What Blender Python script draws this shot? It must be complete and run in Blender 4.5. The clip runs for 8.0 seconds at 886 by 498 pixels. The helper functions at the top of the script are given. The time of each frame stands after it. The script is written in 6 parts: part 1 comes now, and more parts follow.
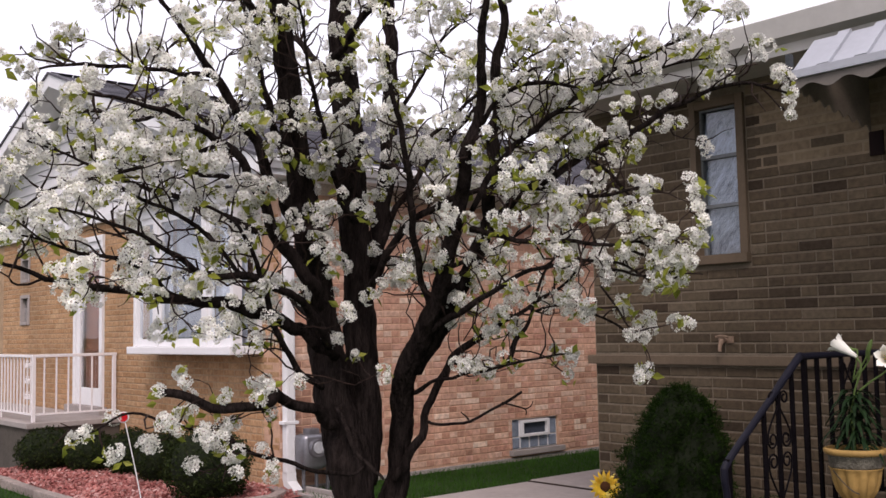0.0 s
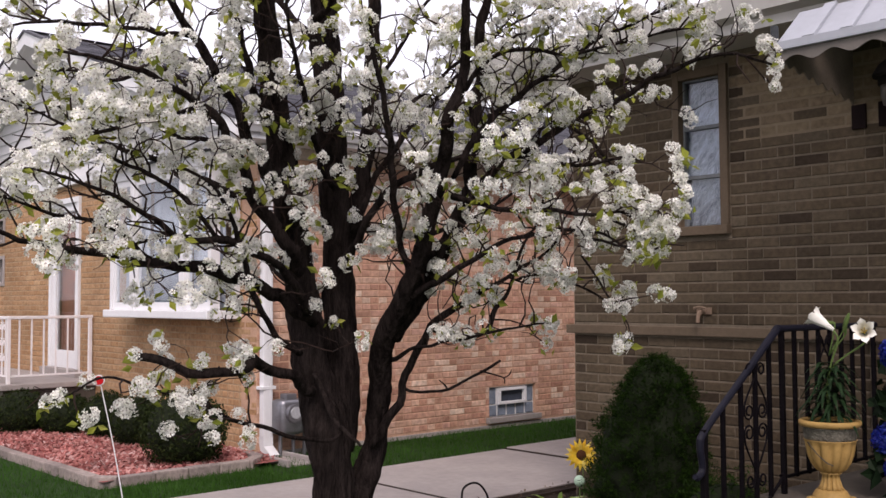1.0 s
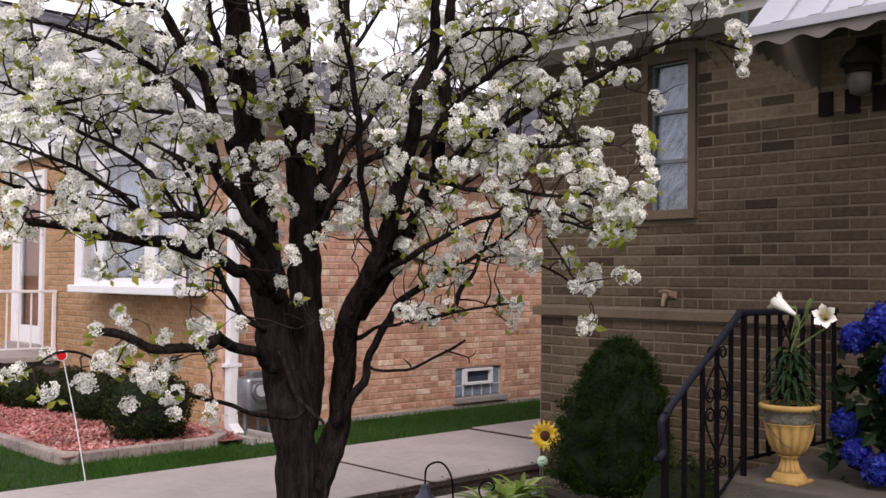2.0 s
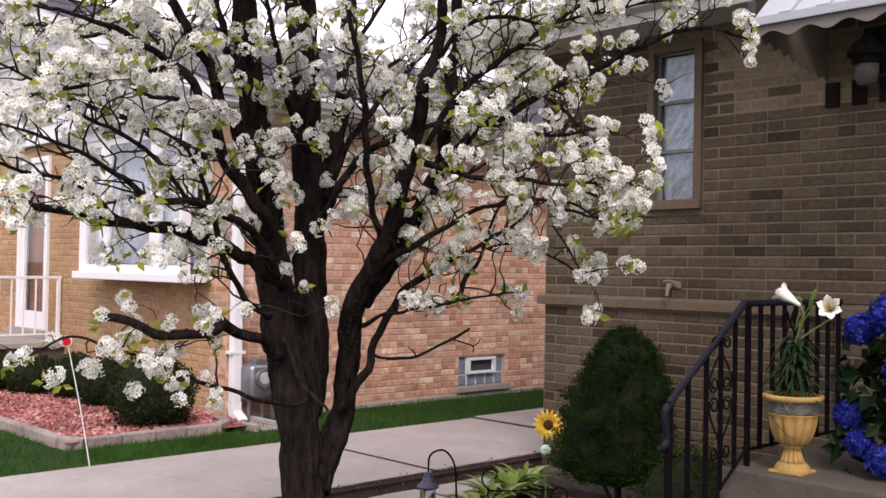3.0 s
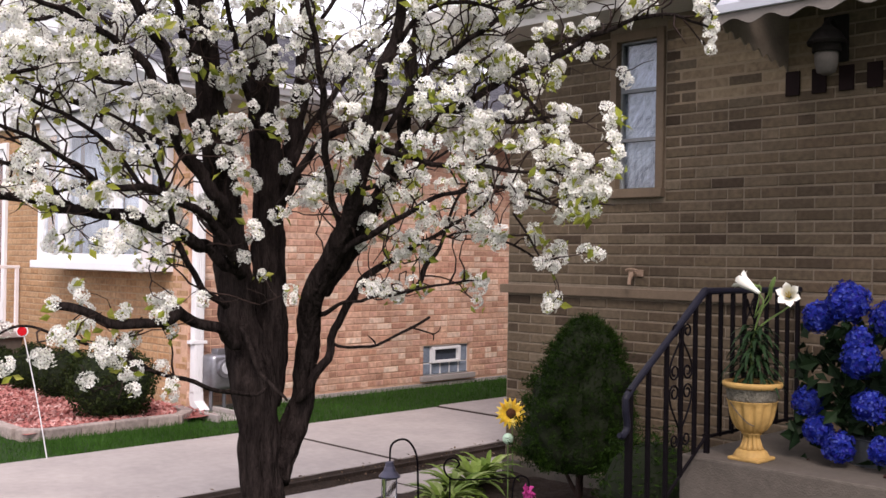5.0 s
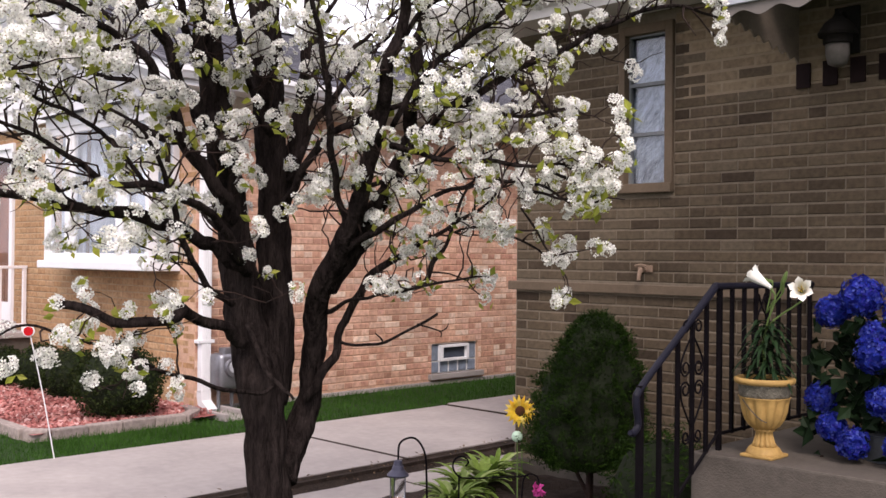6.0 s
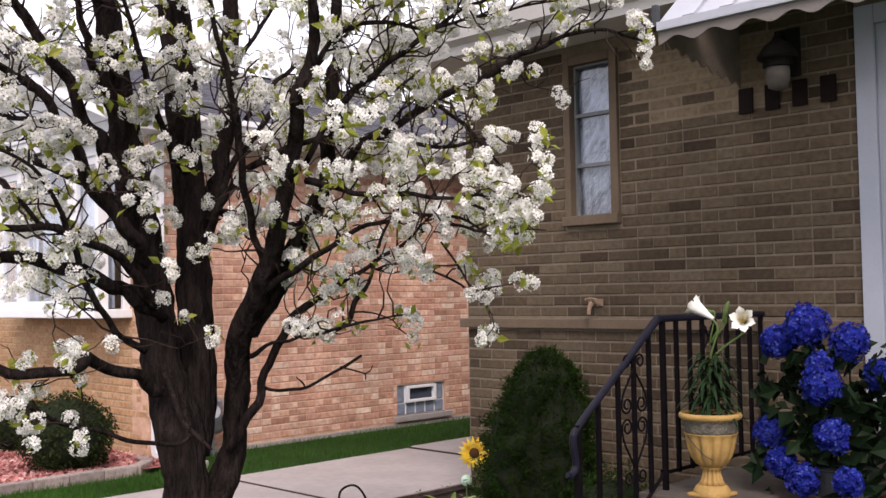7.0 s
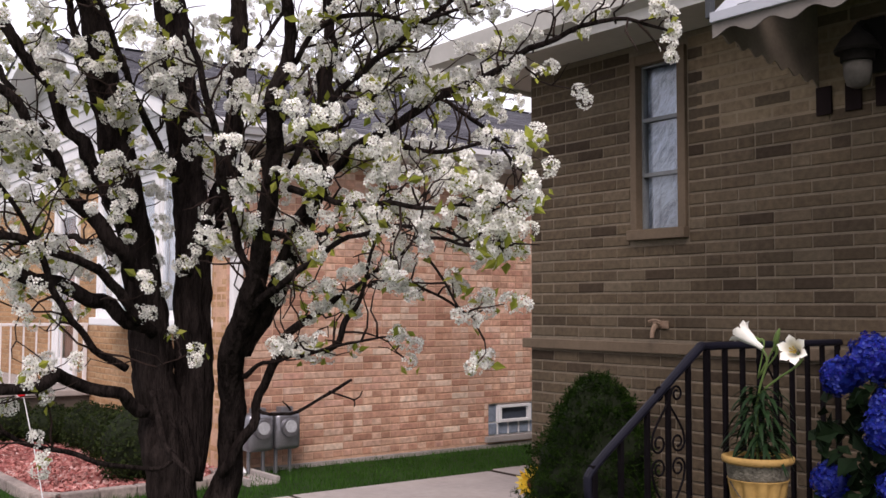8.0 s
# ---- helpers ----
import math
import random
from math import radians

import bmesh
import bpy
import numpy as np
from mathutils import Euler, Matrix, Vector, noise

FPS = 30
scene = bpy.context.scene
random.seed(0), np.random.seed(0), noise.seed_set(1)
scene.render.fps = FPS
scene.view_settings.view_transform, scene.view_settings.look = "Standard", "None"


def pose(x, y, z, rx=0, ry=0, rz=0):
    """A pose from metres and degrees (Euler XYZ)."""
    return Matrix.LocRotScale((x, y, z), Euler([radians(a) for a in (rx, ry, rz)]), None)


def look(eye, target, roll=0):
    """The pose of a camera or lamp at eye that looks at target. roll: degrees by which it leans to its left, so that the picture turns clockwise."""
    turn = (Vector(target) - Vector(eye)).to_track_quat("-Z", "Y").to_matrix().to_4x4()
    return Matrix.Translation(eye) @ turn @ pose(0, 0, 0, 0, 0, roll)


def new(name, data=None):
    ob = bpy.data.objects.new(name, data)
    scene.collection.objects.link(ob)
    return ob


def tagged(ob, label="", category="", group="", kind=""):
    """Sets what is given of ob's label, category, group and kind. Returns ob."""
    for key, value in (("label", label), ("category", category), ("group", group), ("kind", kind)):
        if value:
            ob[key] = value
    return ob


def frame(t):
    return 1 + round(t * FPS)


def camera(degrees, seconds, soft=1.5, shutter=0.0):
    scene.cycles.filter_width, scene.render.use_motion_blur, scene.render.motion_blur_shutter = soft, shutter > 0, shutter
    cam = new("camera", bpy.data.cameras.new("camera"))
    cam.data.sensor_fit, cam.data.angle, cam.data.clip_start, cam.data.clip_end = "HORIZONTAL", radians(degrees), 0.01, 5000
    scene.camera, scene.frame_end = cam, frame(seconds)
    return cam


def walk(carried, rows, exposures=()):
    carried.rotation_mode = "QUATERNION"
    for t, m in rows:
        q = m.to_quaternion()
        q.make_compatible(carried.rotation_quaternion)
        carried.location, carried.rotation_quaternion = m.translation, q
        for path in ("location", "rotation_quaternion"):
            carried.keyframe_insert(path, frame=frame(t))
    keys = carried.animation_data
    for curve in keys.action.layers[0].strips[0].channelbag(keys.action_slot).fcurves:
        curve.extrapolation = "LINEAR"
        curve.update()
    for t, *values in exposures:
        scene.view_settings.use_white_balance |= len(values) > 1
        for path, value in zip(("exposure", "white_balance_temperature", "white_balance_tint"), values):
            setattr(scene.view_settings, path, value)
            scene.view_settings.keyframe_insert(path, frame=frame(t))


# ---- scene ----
cam = camera(47.2, 8.0)
PATH = [
    (0, (4.848, -5.568, 1.458), (3.333, -4.272, 1.619), -1.1),
    (0.5, (4.842, -5.553, 1.466), (3.346, -4.232, 1.602), -1.5),
    (1, (4.821, -5.551, 1.461), (3.329, -4.222, 1.557), -0.3),
    (1.5, (4.828, -5.532, 1.457), (3.369, -4.166, 1.534), 0.3),
    (3, (4.822, -5.541, 1.448), (3.364, -4.172, 1.486), 1.0),
    (3.5, (4.824, -5.532, 1.45), (3.378, -4.151, 1.486), 1.1),
    (4, (4.812, -5.52, 1.444), (3.37, -4.135, 1.46), 1.1),
    (4.5, (4.82, -5.502, 1.444), (3.411, -4.083, 1.465), 1.1),
    (6, (4.782, -5.454, 1.432), (3.358, -4.049, 1.447), 0.6),
    (6.5, (4.76, -5.365, 1.431), (3.373, -3.926, 1.501), 0.3),
    (7, (4.841, -5.135, 1.425), (3.437, -3.714, 1.517), -0.9),
    (7.5, (4.964, -4.84, 1.458), (3.457, -3.532, 1.597), -2.0),
    (8, (4.926, -4.436, 1.452), (3.332, -3.233, 1.57), 0.2),
]
EXPOSURES = [(0, 0.24, 6700, 23), (1, 0.32, 6700, 23), (1.5, 0.35, 6700, 23), (3, 0.65, 6700, 23), (4.5, 0.82, 6700, 23), (6.5, 0.8, 6700, 23), (7.5, 0.72, 6700, 23), (8, 0.48, 6700, 23)]
walk(cam, [(t, look(eye, target, roll)) for t, eye, target, roll in PATH], EXPOSURES)

# ---- world and light: bright overcast spring day ----
world = bpy.data.worlds.new("overcast_sky")
scene.world = world
world.use_nodes = True
wn, wl = world.node_tree.nodes, world.node_tree.links
sky = wn.new("ShaderNodeTexSky")
sky.sky_type = "NISHITA"
sky.sun_disc = False
sky.sun_elevation, sky.sun_rotation = radians(55), radians(132)
sky.dust_density, sky.air_density = 4.0, 1.0
cloud = wn.new("ShaderNodeMix")
cloud.data_type = "RGBA"
cloud.inputs[0].default_value = 0.75
cloud.inputs[7].default_value = (9.0, 9.3, 9.8, 1)
wl.new(sky.outputs[0], cloud.inputs[6])
wl.new(cloud.outputs[2], wn["Background"].inputs[0])
wn["Background"].inputs[1].default_value = 0.13

sun_data = bpy.data.lights.new("sun", "SUN")
sun_data.energy, sun_data.angle, sun_data.color = 1.4, radians(20), (1.0, 0.95, 0.88)
sun = new("sun", sun_data)
sun.matrix_world = look((10, -9, 14), (0, 0, 0))


# ---- materials ----
def mat(name, color, rough=0.7, metal=0.0, vary=0.25, scale=8.0, bump=0.0, bump_scale=60.0, tint=None, spec=0.15):
    """Colour varied at two scales by noise, with fine relief."""
    m = bpy.data.materials.new(name)
    m.use_nodes = True
    n, l = m.node_tree.nodes, m.node_tree.links
    b = n["Principled BSDF"]
    b.inputs["Roughness"].default_value, b.inputs["Metallic"].default_value = rough, metal
    b.inputs["Specular IOR Level"].default_value = spec
    pos = n.new("ShaderNodeNewGeometry").outputs["Position"]
    fac = None
    for s, w in ((scale, 0.6), (scale * 7, 0.4)):
        t = n.new("ShaderNodeTexNoise")
        t.inputs["Scale"].default_value, t.inputs["Detail"].default_value = s, 4
        l.new(pos, t.inputs["Vector"])
        k = n.new("ShaderNodeMath")
        k.operation = "MULTIPLY"
        k.inputs[1].default_value = w
        l.new(t.outputs[0], k.inputs[0])
        if fac is None:
            fac = k.outputs[0]
        else:
            add = n.new("ShaderNodeMath")
            l.new(fac, add.inputs[0])
            l.new(k.outputs[0], add.inputs[1])
            fac = add.outputs[0]
    ramp = n.new("ShaderNodeValToRGB")
    ramp.color_ramp.elements[0].position, ramp.color_ramp.elements[1].position = 0.3, 0.7
    lo = tint or tuple(c * (1 - vary) for c in color)
    hi = tuple(min(1, c * (1 + vary)) for c in color)
    ramp.color_ramp.elements[0].color, ramp.color_ramp.elements[1].color = (*lo, 1), (*hi, 1)
    l.new(fac, ramp.inputs[0])
    l.new(ramp.outputs[0], b.inputs["Base Color"])
    if bump:
        t = n.new("ShaderNodeTexNoise")
        t.inputs["Scale"].default_value, t.inputs["Detail"].default_value = bump_scale, 5
        l.new(pos, t.inputs["Vector"])
        bp = n.new("ShaderNodeBump")
        bp.inputs["Strength"].default_value, bp.inputs["Distance"].default_value = bump, 0.01
        l.new(t.outputs[0], bp.inputs["Height"])
        l.new(bp.outputs[0], b.inputs["Normal"])
    return m


def mat_pieces(name, colors, rough=0.85, bump=0.4, bump_scale=90.0, grain=30.0, translucent=0.0):
    """Each piece takes its own colour from the row, by its object or its island, with grain over it."""
    m = bpy.data.materials.new(name)
    m.use_nodes = True
    n, l = m.node_tree.nodes, m.node_tree.links
    b = n["Principled BSDF"]
    b.inputs["Roughness"].default_value = rough
    b.inputs["Specular IOR Level"].default_value = 0.05
    geo = n.new("ShaderNodeNewGeometry")
    info = n.new("ShaderNodeObjectInfo")
    add = n.new("ShaderNodeMath")
    l.new(geo.outputs["Random Per Island"], add.inputs[0])
    l.new(info.outputs["Random"], add.inputs[1])
    frac = n.new("ShaderNodeMath")
    frac.operation = "FRACT"
    l.new(add.outputs[0], frac.inputs[0])
    ramp = n.new("ShaderNodeValToRGB")
    e = ramp.color_ramp.elements
    e[0].color, e[1].color = (*colors[0], 1), (*colors[-1], 1)
    for i, c in enumerate(colors[1:-1], 1):
        e.new(i / (len(colors) - 1)).color = (*c, 1)
    l.new(frac.outputs[0], ramp.inputs[0])
    t = n.new("ShaderNodeTexNoise")
    t.inputs["Scale"].default_value, t.inputs["Detail"].default_value = grain, 5
    l.new(geo.outputs["Position"], t.inputs["Vector"])
    big = n.new("ShaderNodeTexNoise")
    big.inputs["Scale"].default_value, big.inputs["Detail"].default_value = 1.3, 3
    l.new(geo.outputs["Position"], big.inputs["Vector"])
    mx = n.new("ShaderNodeMath")
    mx.operation = "MULTIPLY"
    l.new(t.outputs[0], mx.inputs[0])
    l.new(big.outputs[0], mx.inputs[1])
    rng = n.new("ShaderNodeMapRange")
    rng.inputs[1].default_value, rng.inputs[2].default_value = 0.1, 0.42
    rng.inputs[3].default_value, rng.inputs[4].default_value = 0.62, 1.28
    l.new(mx.outputs[0], rng.inputs[0])
    mul = n.new("ShaderNodeVectorMath")
    mul.operation = "SCALE"
    l.new(ramp.outputs[0], mul.inputs[0])
    l.new(rng.outputs[0], mul.inputs["Scale"])
    l.new(mul.outputs[0], b.inputs["Base Color"])
    if bump:
        bt = n.new("ShaderNodeTexNoise")
        bt.inputs["Scale"].default_value, bt.inputs["Detail"].default_value = bump_scale, 5
        l.new(geo.outputs["Position"], bt.inputs["Vector"])
        bp = n.new("ShaderNodeBump")
        bp.inputs["Strength"].default_value, bp.inputs["Distance"].default_value = bump, 0.006
        l.new(bt.outputs[0], bp.inputs["Height"])
        l.new(bp.outputs[0], b.inputs["Normal"])
    if translucent:
        tr = n.new("ShaderNodeBsdfTranslucent")
        l.new(mul.outputs[0], tr.inputs[0])
        mix = n.new("ShaderNodeMixShader")
        mix.inputs[0].default_value = translucent
        l.new(b.outputs[0], mix.inputs[1])
        l.new(tr.outputs[0], mix.inputs[2])
        l.new(mix.outputs[0], n["Material Output"].inputs[0])
    return m


def mat_glass(name, color=(0.9, 0.95, 1.0), rough=0.02, ior=1.45):
    m = bpy.data.materials.new(name)
    m.use_nodes = True
    b = m.node_tree.nodes["Principled BSDF"]
    b.inputs["Base Color"].default_value = (*color, 1)
    b.inputs["Roughness"].default_value = rough
    b.inputs["Transmission Weight"].default_value = 1.0
    b.inputs["IOR"].default_value = ior
    return m


M_BROWN = mat_pieces("brown_brick", [(0.0724, 0.0537, 0.0355), (0.0947, 0.0709, 0.0463), (0.1062, 0.0815, 0.0552), (0.0811, 0.0594, 0.0394), (0.1004, 0.0766, 0.0513), (0.0464, 0.0336, 0.0236), (0.0887, 0.068, 0.0454), (0.1158, 0.091, 0.0631)])
M_BUFF = mat_pieces("buff_brick", [(0.1927, 0.1449, 0.0926), (0.2097, 0.1599, 0.1033), (0.1984, 0.1502, 0.098), (0.1672, 0.1243, 0.0805), (0.2154, 0.1653, 0.1087)], bump=0.25)
M_MORTAR_B = mat("brown_mortar", (0.160, 0.130, 0.096), 0.95, bump=0.5, bump_scale=200)
M_ORANGE = mat_pieces("common_brick", [(0.475, 0.2561, 0.1749), (0.551, 0.3398, 0.2438), (0.342, 0.1822, 0.1272), (0.627, 0.4334, 0.3286), (0.5035, 0.2955, 0.212), (0.418, 0.2216, 0.159), (0.665, 0.5122, 0.4028), (0.532, 0.3054, 0.2332), (0.589, 0.3743, 0.265)], grain=22)
M_MORTAR_O = mat("pale_mortar", (0.52, 0.33, 0.23), 0.95, bump=0.5, bump_scale=200)
M_TAN = mat_pieces("tan_face_brick", [(0.3753, 0.221, 0.1188), (0.4185, 0.258, 0.1426), (0.3459, 0.199, 0.1037), (0.3969, 0.243, 0.1393), (0.4332, 0.28, 0.1588)], grain=26)
M_MORTAR_T = mat("tan_mortar", (0.360, 0.252, 0.158), 0.95, bump=0.4, bump_scale=200)
M_STONE = mat("limestone", (0.116, 0.086, 0.059), 0.85, vary=0.18, scale=6, bump=0.3, bump_scale=120)
M_CONC = mat("concrete", (0.325, 0.292, 0.275), 0.9, vary=0.16, scale=2.2, bump=0.35, bump_scale=150)
M_CONC_D = mat("dark_concrete", (0.087, 0.075, 0.063), 0.9, vary=0.25, scale=4, bump=0.4, bump_scale=120)
M_SOIL = mat("soil", (0.032, 0.023, 0.018), 0.95, vary=0.5, scale=14, bump=1.0, bump_scale=60)
M_GRASS = mat("turf", (0.018, 0.042, 0.009), 0.9, vary=0.4, scale=5, bump=1.0, bump_scale=120)
M_BLADE = mat_pieces("grass_blade", [(0.026, 0.076, 0.010), (0.038, 0.105, 0.014), (0.050, 0.122, 0.022), (0.030, 0.085, 0.012)], rough=0.6, bump=0, translucent=0.3)
M_BARK = mat("bark", (0.021, 0.016, 0.0147), 0.95, vary=0.9, scale=34, bump=1.0, bump_scale=75, spec=0.02)
bn, bl = M_BARK.node_tree.nodes, M_BARK.node_tree.links
stretch = bn.new("ShaderNodeVectorMath")
stretch.operation = "MULTIPLY"
stretch.inputs[1].default_value = (1.0, 1.0, 0.16)
bl.new(next(q for q in bn if q.bl_idname == "ShaderNodeNewGeometry").outputs["Position"], stretch.inputs[0])
for q in bn:
    if q.bl_idname == "ShaderNodeTexNoise":
        bl.new(stretch.outputs[0], q.inputs["Vector"])
next(q for q in bn if q.bl_idname == "ShaderNodeBump").inputs["Distance"].default_value = 0.03
M_TWIG = mat("twig_bark", (0.028, 0.017, 0.014), 0.9, vary=0.35, scale=25, bump=0.5, bump_scale=120)
M_PETAL = mat_pieces("pear_petal", [(0.86, 0.85, 0.79), (0.90, 0.90, 0.86), (0.84, 0.84, 0.75), (0.92, 0.91, 0.88)], rough=0.55, bump=0, translucent=0.33)
M_STAMEN = mat("stamen", (0.16, 0.09, 0.08), 0.8)
M_LEAF = mat_pieces("young_leaf", [(0.24, 0.27, 0.04), (0.34, 0.36, 0.06), (0.17, 0.21, 0.03), (0.40, 0.40, 0.09)], rough=0.4, bump=0, translucent=0.4)
M_WHITE = mat("white_paint", (0.702, 0.702, 0.711), 0.45, vary=0.05, scale=3)
M_SIDING = mat("white_siding", (0.640, 0.632, 0.640), 0.55, vary=0.06, scale=2)
M_CREAM = mat("cream_soffit", (0.50, 0.485, 0.455), 0.6, vary=0.1, scale=3)
M_AWNING = mat("white_aluminium", (0.36, 0.378, 0.415), 0.45, vary=0.08, scale=4)
M_SHINGLE = mat_pieces("slate_shingle", [(0.075, 0.075, 0.088), (0.10, 0.10, 0.115), (0.06, 0.06, 0.07), (0.12, 0.12, 0.135)], bump=0.6)
M_IRON = mat("black_iron", (0.006, 0.005, 0.006), 0.6, vary=0.3, scale=20, bump=0.15, bump_scale=200, spec=0.02)
M_WIRON = mat("white_iron", (0.74, 0.70, 0.70), 0.5, vary=0.06)
M_GLASS = mat_glass("window_glass")
M_DARK = mat("dark_interior", (0.05, 0.055, 0.06), 0.9)
M_ROOM = mat("room_wall", (0.22, 0.21, 0.2), 0.9)


# ---- building helpers ----
def thing(name, label, category, group="", kind="", at=(0, 0, 0)):
    ob = new(name)
    ob.location = at
    return tagged(ob, label, category, group, kind)


def mesh_object(name, bm, material, smooth=False):
    me = bpy.data.meshes.new(name)
    bmesh.ops.recalc_face_normals(bm, faces=bm.faces)
    bm.to_mesh(me)
    bm.free()
    for m in material if isinstance(material, (list, tuple)) else (material,):
        me.materials.append(m)
    if smooth:
        me.polygons.foreach_set("use_smooth", [True] * len(me.polygons))
    return new(name, me)


def part(name, bm, material, parent, label="", smooth=False):
    """One mesh, built in world coordinates, under a thing or a part."""
    ob = mesh_object(name, bm, material, smooth)
    ob.parent = parent
    m = Matrix.Identity(4)
    p = parent
    while p is not None:
        m = p.matrix_basis @ m if p.parent is None else p.matrix_parent_inverse @ p.matrix_basis @ m
        p = p.parent
    ob.matrix_parent_inverse = m.inverted()
    return tagged(ob, label)


def whole(name, bm, material, label, category, group="", kind="", smooth=False):
    return tagged(mesh_object(name, bm, material, smooth), label, category, group, kind)


def raw_mesh(name, verts, faces, material, parent=None, kind="", label="", smooth=False):
    me = bpy.data.meshes.new(name)
    me.from_pydata(verts, [], faces)
    for m in material if isinstance(material, (list, tuple)) else (material,):
        me.materials.append(m)
    if smooth:
        me.polygons.foreach_set("use_smooth", [True] * len(me.polygons))
    ob = new(name, me)
    if parent:
        ob.parent = parent
        ob.matrix_parent_inverse = parent.matrix_basis.inverted()
    return tagged(ob, label, kind=kind)


def box(bm, x0, x1, y0, y1, z0, z1, bevel=0.0):
    made = bmesh.ops.create_cube(bm, size=1, matrix=Matrix.LocRotScale(((x0 + x1) / 2, (y0 + y1) / 2, (z0 + z1) / 2), None, (x1 - x0, y1 - y0, z1 - z0)))["verts"]
    if bevel:
        edges = list({e for v in made for e in v.link_edges})
        bmesh.ops.bevel(bm, geom=edges, offset=bevel, segments=2, affect="EDGES", profile=0.6)
    return bm


def boxes(*rows, bevel=0.0):
    bm = bmesh.new()
    for r in rows:
        box(bm, *r, bevel=bevel)
    return bm


def smooth_line(points, steps=4):
    """A rounded line through points of (x, y, z, radius)."""
    p = [Vector(q) for q in points]
    p = [p[0] * 2 - p[1], *p, p[-1] * 2 - p[-2]]
    out = []
    for i in range(1, len(p) - 2):
        a, b, c, d = p[i - 1 : i + 3]
        for k in range(steps):
            t = k / steps
            out.append(0.5 * (2 * b + (c - a) * t + (2 * a - 5 * b + 4 * c - d) * t * t + (3 * b - a - 3 * c + d) * t ** 3))
    out.append(p[-2])
    return out


def tube_arrays(line, sides, wobble=0.0, furrow=0.0):
    """Rings round a line of 4-vectors: vertices and faces. furrow: depth in metres of grooves that run along it."""
    verts, faces = [], []
    side = None
    n = len(line)
    for i, q in enumerate(line):
        here = Vector(q[:3])
        a, b = Vector(line[max(i - 1, 0)][:3]), Vector(line[min(i + 1, n - 1)][:3])
        way = (b - a).normalized()
        side = way.orthogonal().normalized() if side is None else (side - way * side.dot(way)).normalized()
        up = way.cross(side)
        for k in range(sides):
            ang = 2 * math.pi * k / sides
            out = side * math.cos(ang) + up * math.sin(ang)
            r = q[3]
            if wobble:
                r *= 1 + wobble * noise.noise(here * 9 + out * 2.2)
            if furrow:
                g = here * 0.35 + out * q[3]
                r += furrow * (0.4 - 1.6 * max(0.0, 0.55 - 2.2 * abs(noise.noise(Vector((g.x * 62, g.y * 62, here.z * 7)))))) + furrow * 0.6 * noise.noise(Vector((g.x * 110, g.y * 110, here.z * 22)))
            verts.append(tuple(here + out * r))
    for i in range(n - 1):
        for k in range(sides):
            a, b = i * sides + k, i * sides + (k + 1) % sides
            faces.append((a, b, b + sides, a + sides))
    faces.append(tuple(range(sides - 1, -1, -1)))
    faces.append(tuple((n - 1) * sides + k for k in range(sides)))
    return verts, faces


def add_tube(bm, points, sides=8, steps=4, wobble=0.0, rounded=True):
    verts, faces = tube_arrays(smooth_line(points, steps) if rounded else [Vector(p) for p in points], sides, wobble)
    made = [bm.verts.new(v) for v in verts]
    for f in faces:
        bm.faces.new([made[i] for i in f])
    return bm


def tube(points, sides=8, steps=4, wobble=0.0, rounded=True):
    return add_tube(bmesh.new(), points, sides, steps, wobble, rounded)


def lathe(profile, x, y, sides=40, flute=None):
    """A turned shape: profile rows of (radius, z). flute: (z0, z1, count, depth)."""
    bm = bmesh.new()
    rings = []
    for r, z in profile:
        ring = []
        for k in range(sides):
            a = 2 * math.pi * k / sides
            rr = r
            if flute and flute[0] <= z <= flute[1]:
                rr = r * (1 - flute[3] * (0.5 + 0.5 * math.cos(a * flute[2])) ** 3)
            ring.append(bm.verts.new((x + rr * math.cos(a), y + rr * math.sin(a), z)))
        rings.append(ring)
    for a, b in zip(rings, rings[1:]):
        for k in range(sides):
            bm.faces.new((a[k], a[(k + 1) % sides], b[(k + 1) % sides], b[k]))
    bm.faces.new(rings[0][::-1])
    bm.faces.new(rings[-1])
    return bm


# ---- walls ----
def wall_body(name, axis, plane, out, u0, u1, z0, z1, holes, thick, material, label):
    """A wall with openings that go through; its face lies 7 mm behind the bricks."""
    bm = bmesh.new()
    us = sorted({u0, u1, *[h[0] for h in holes], *[h[1] for h in holes]})
    a, b = sorted((plane - out * 0.005, plane - out * thick))
    for ua, ub in zip(us, us[1:]):
        mid = (ua + ub) / 2
        zs = z0
        for h in sorted((h for h in holes if h[0] < mid < h[1]), key=lambda h: h[2]):
            if h[2] > zs:
                box(bm, *((ua, ub, a, b) if axis == "x" else (a, b, ua, ub)), zs, h[2])
            zs = h[3]
        if zs < z1:
            box(bm, *((ua, ub, a, b) if axis == "x" else (a, b, ua, ub)), zs, z1)
    return whole(name, bm, material, label, "wall", kind="structure")


brick_shapes = {}


def brick_mesh(axis, out, length, height, material):
    """A brick's face with chamfered edges, standing 1 cm out of the joint; its middle is the origin."""
    key = (axis, out, round(length, 3), round(height, 3), material.name)
    if key not in brick_shapes:
        verts, faces = brick_arrays(axis, out, length, height)
        me = bpy.data.meshes.new("brick")
        me.from_pydata(verts, [], faces)
        me.materials.append(material)
        brick_shapes[key] = me
    return brick_shapes[key]


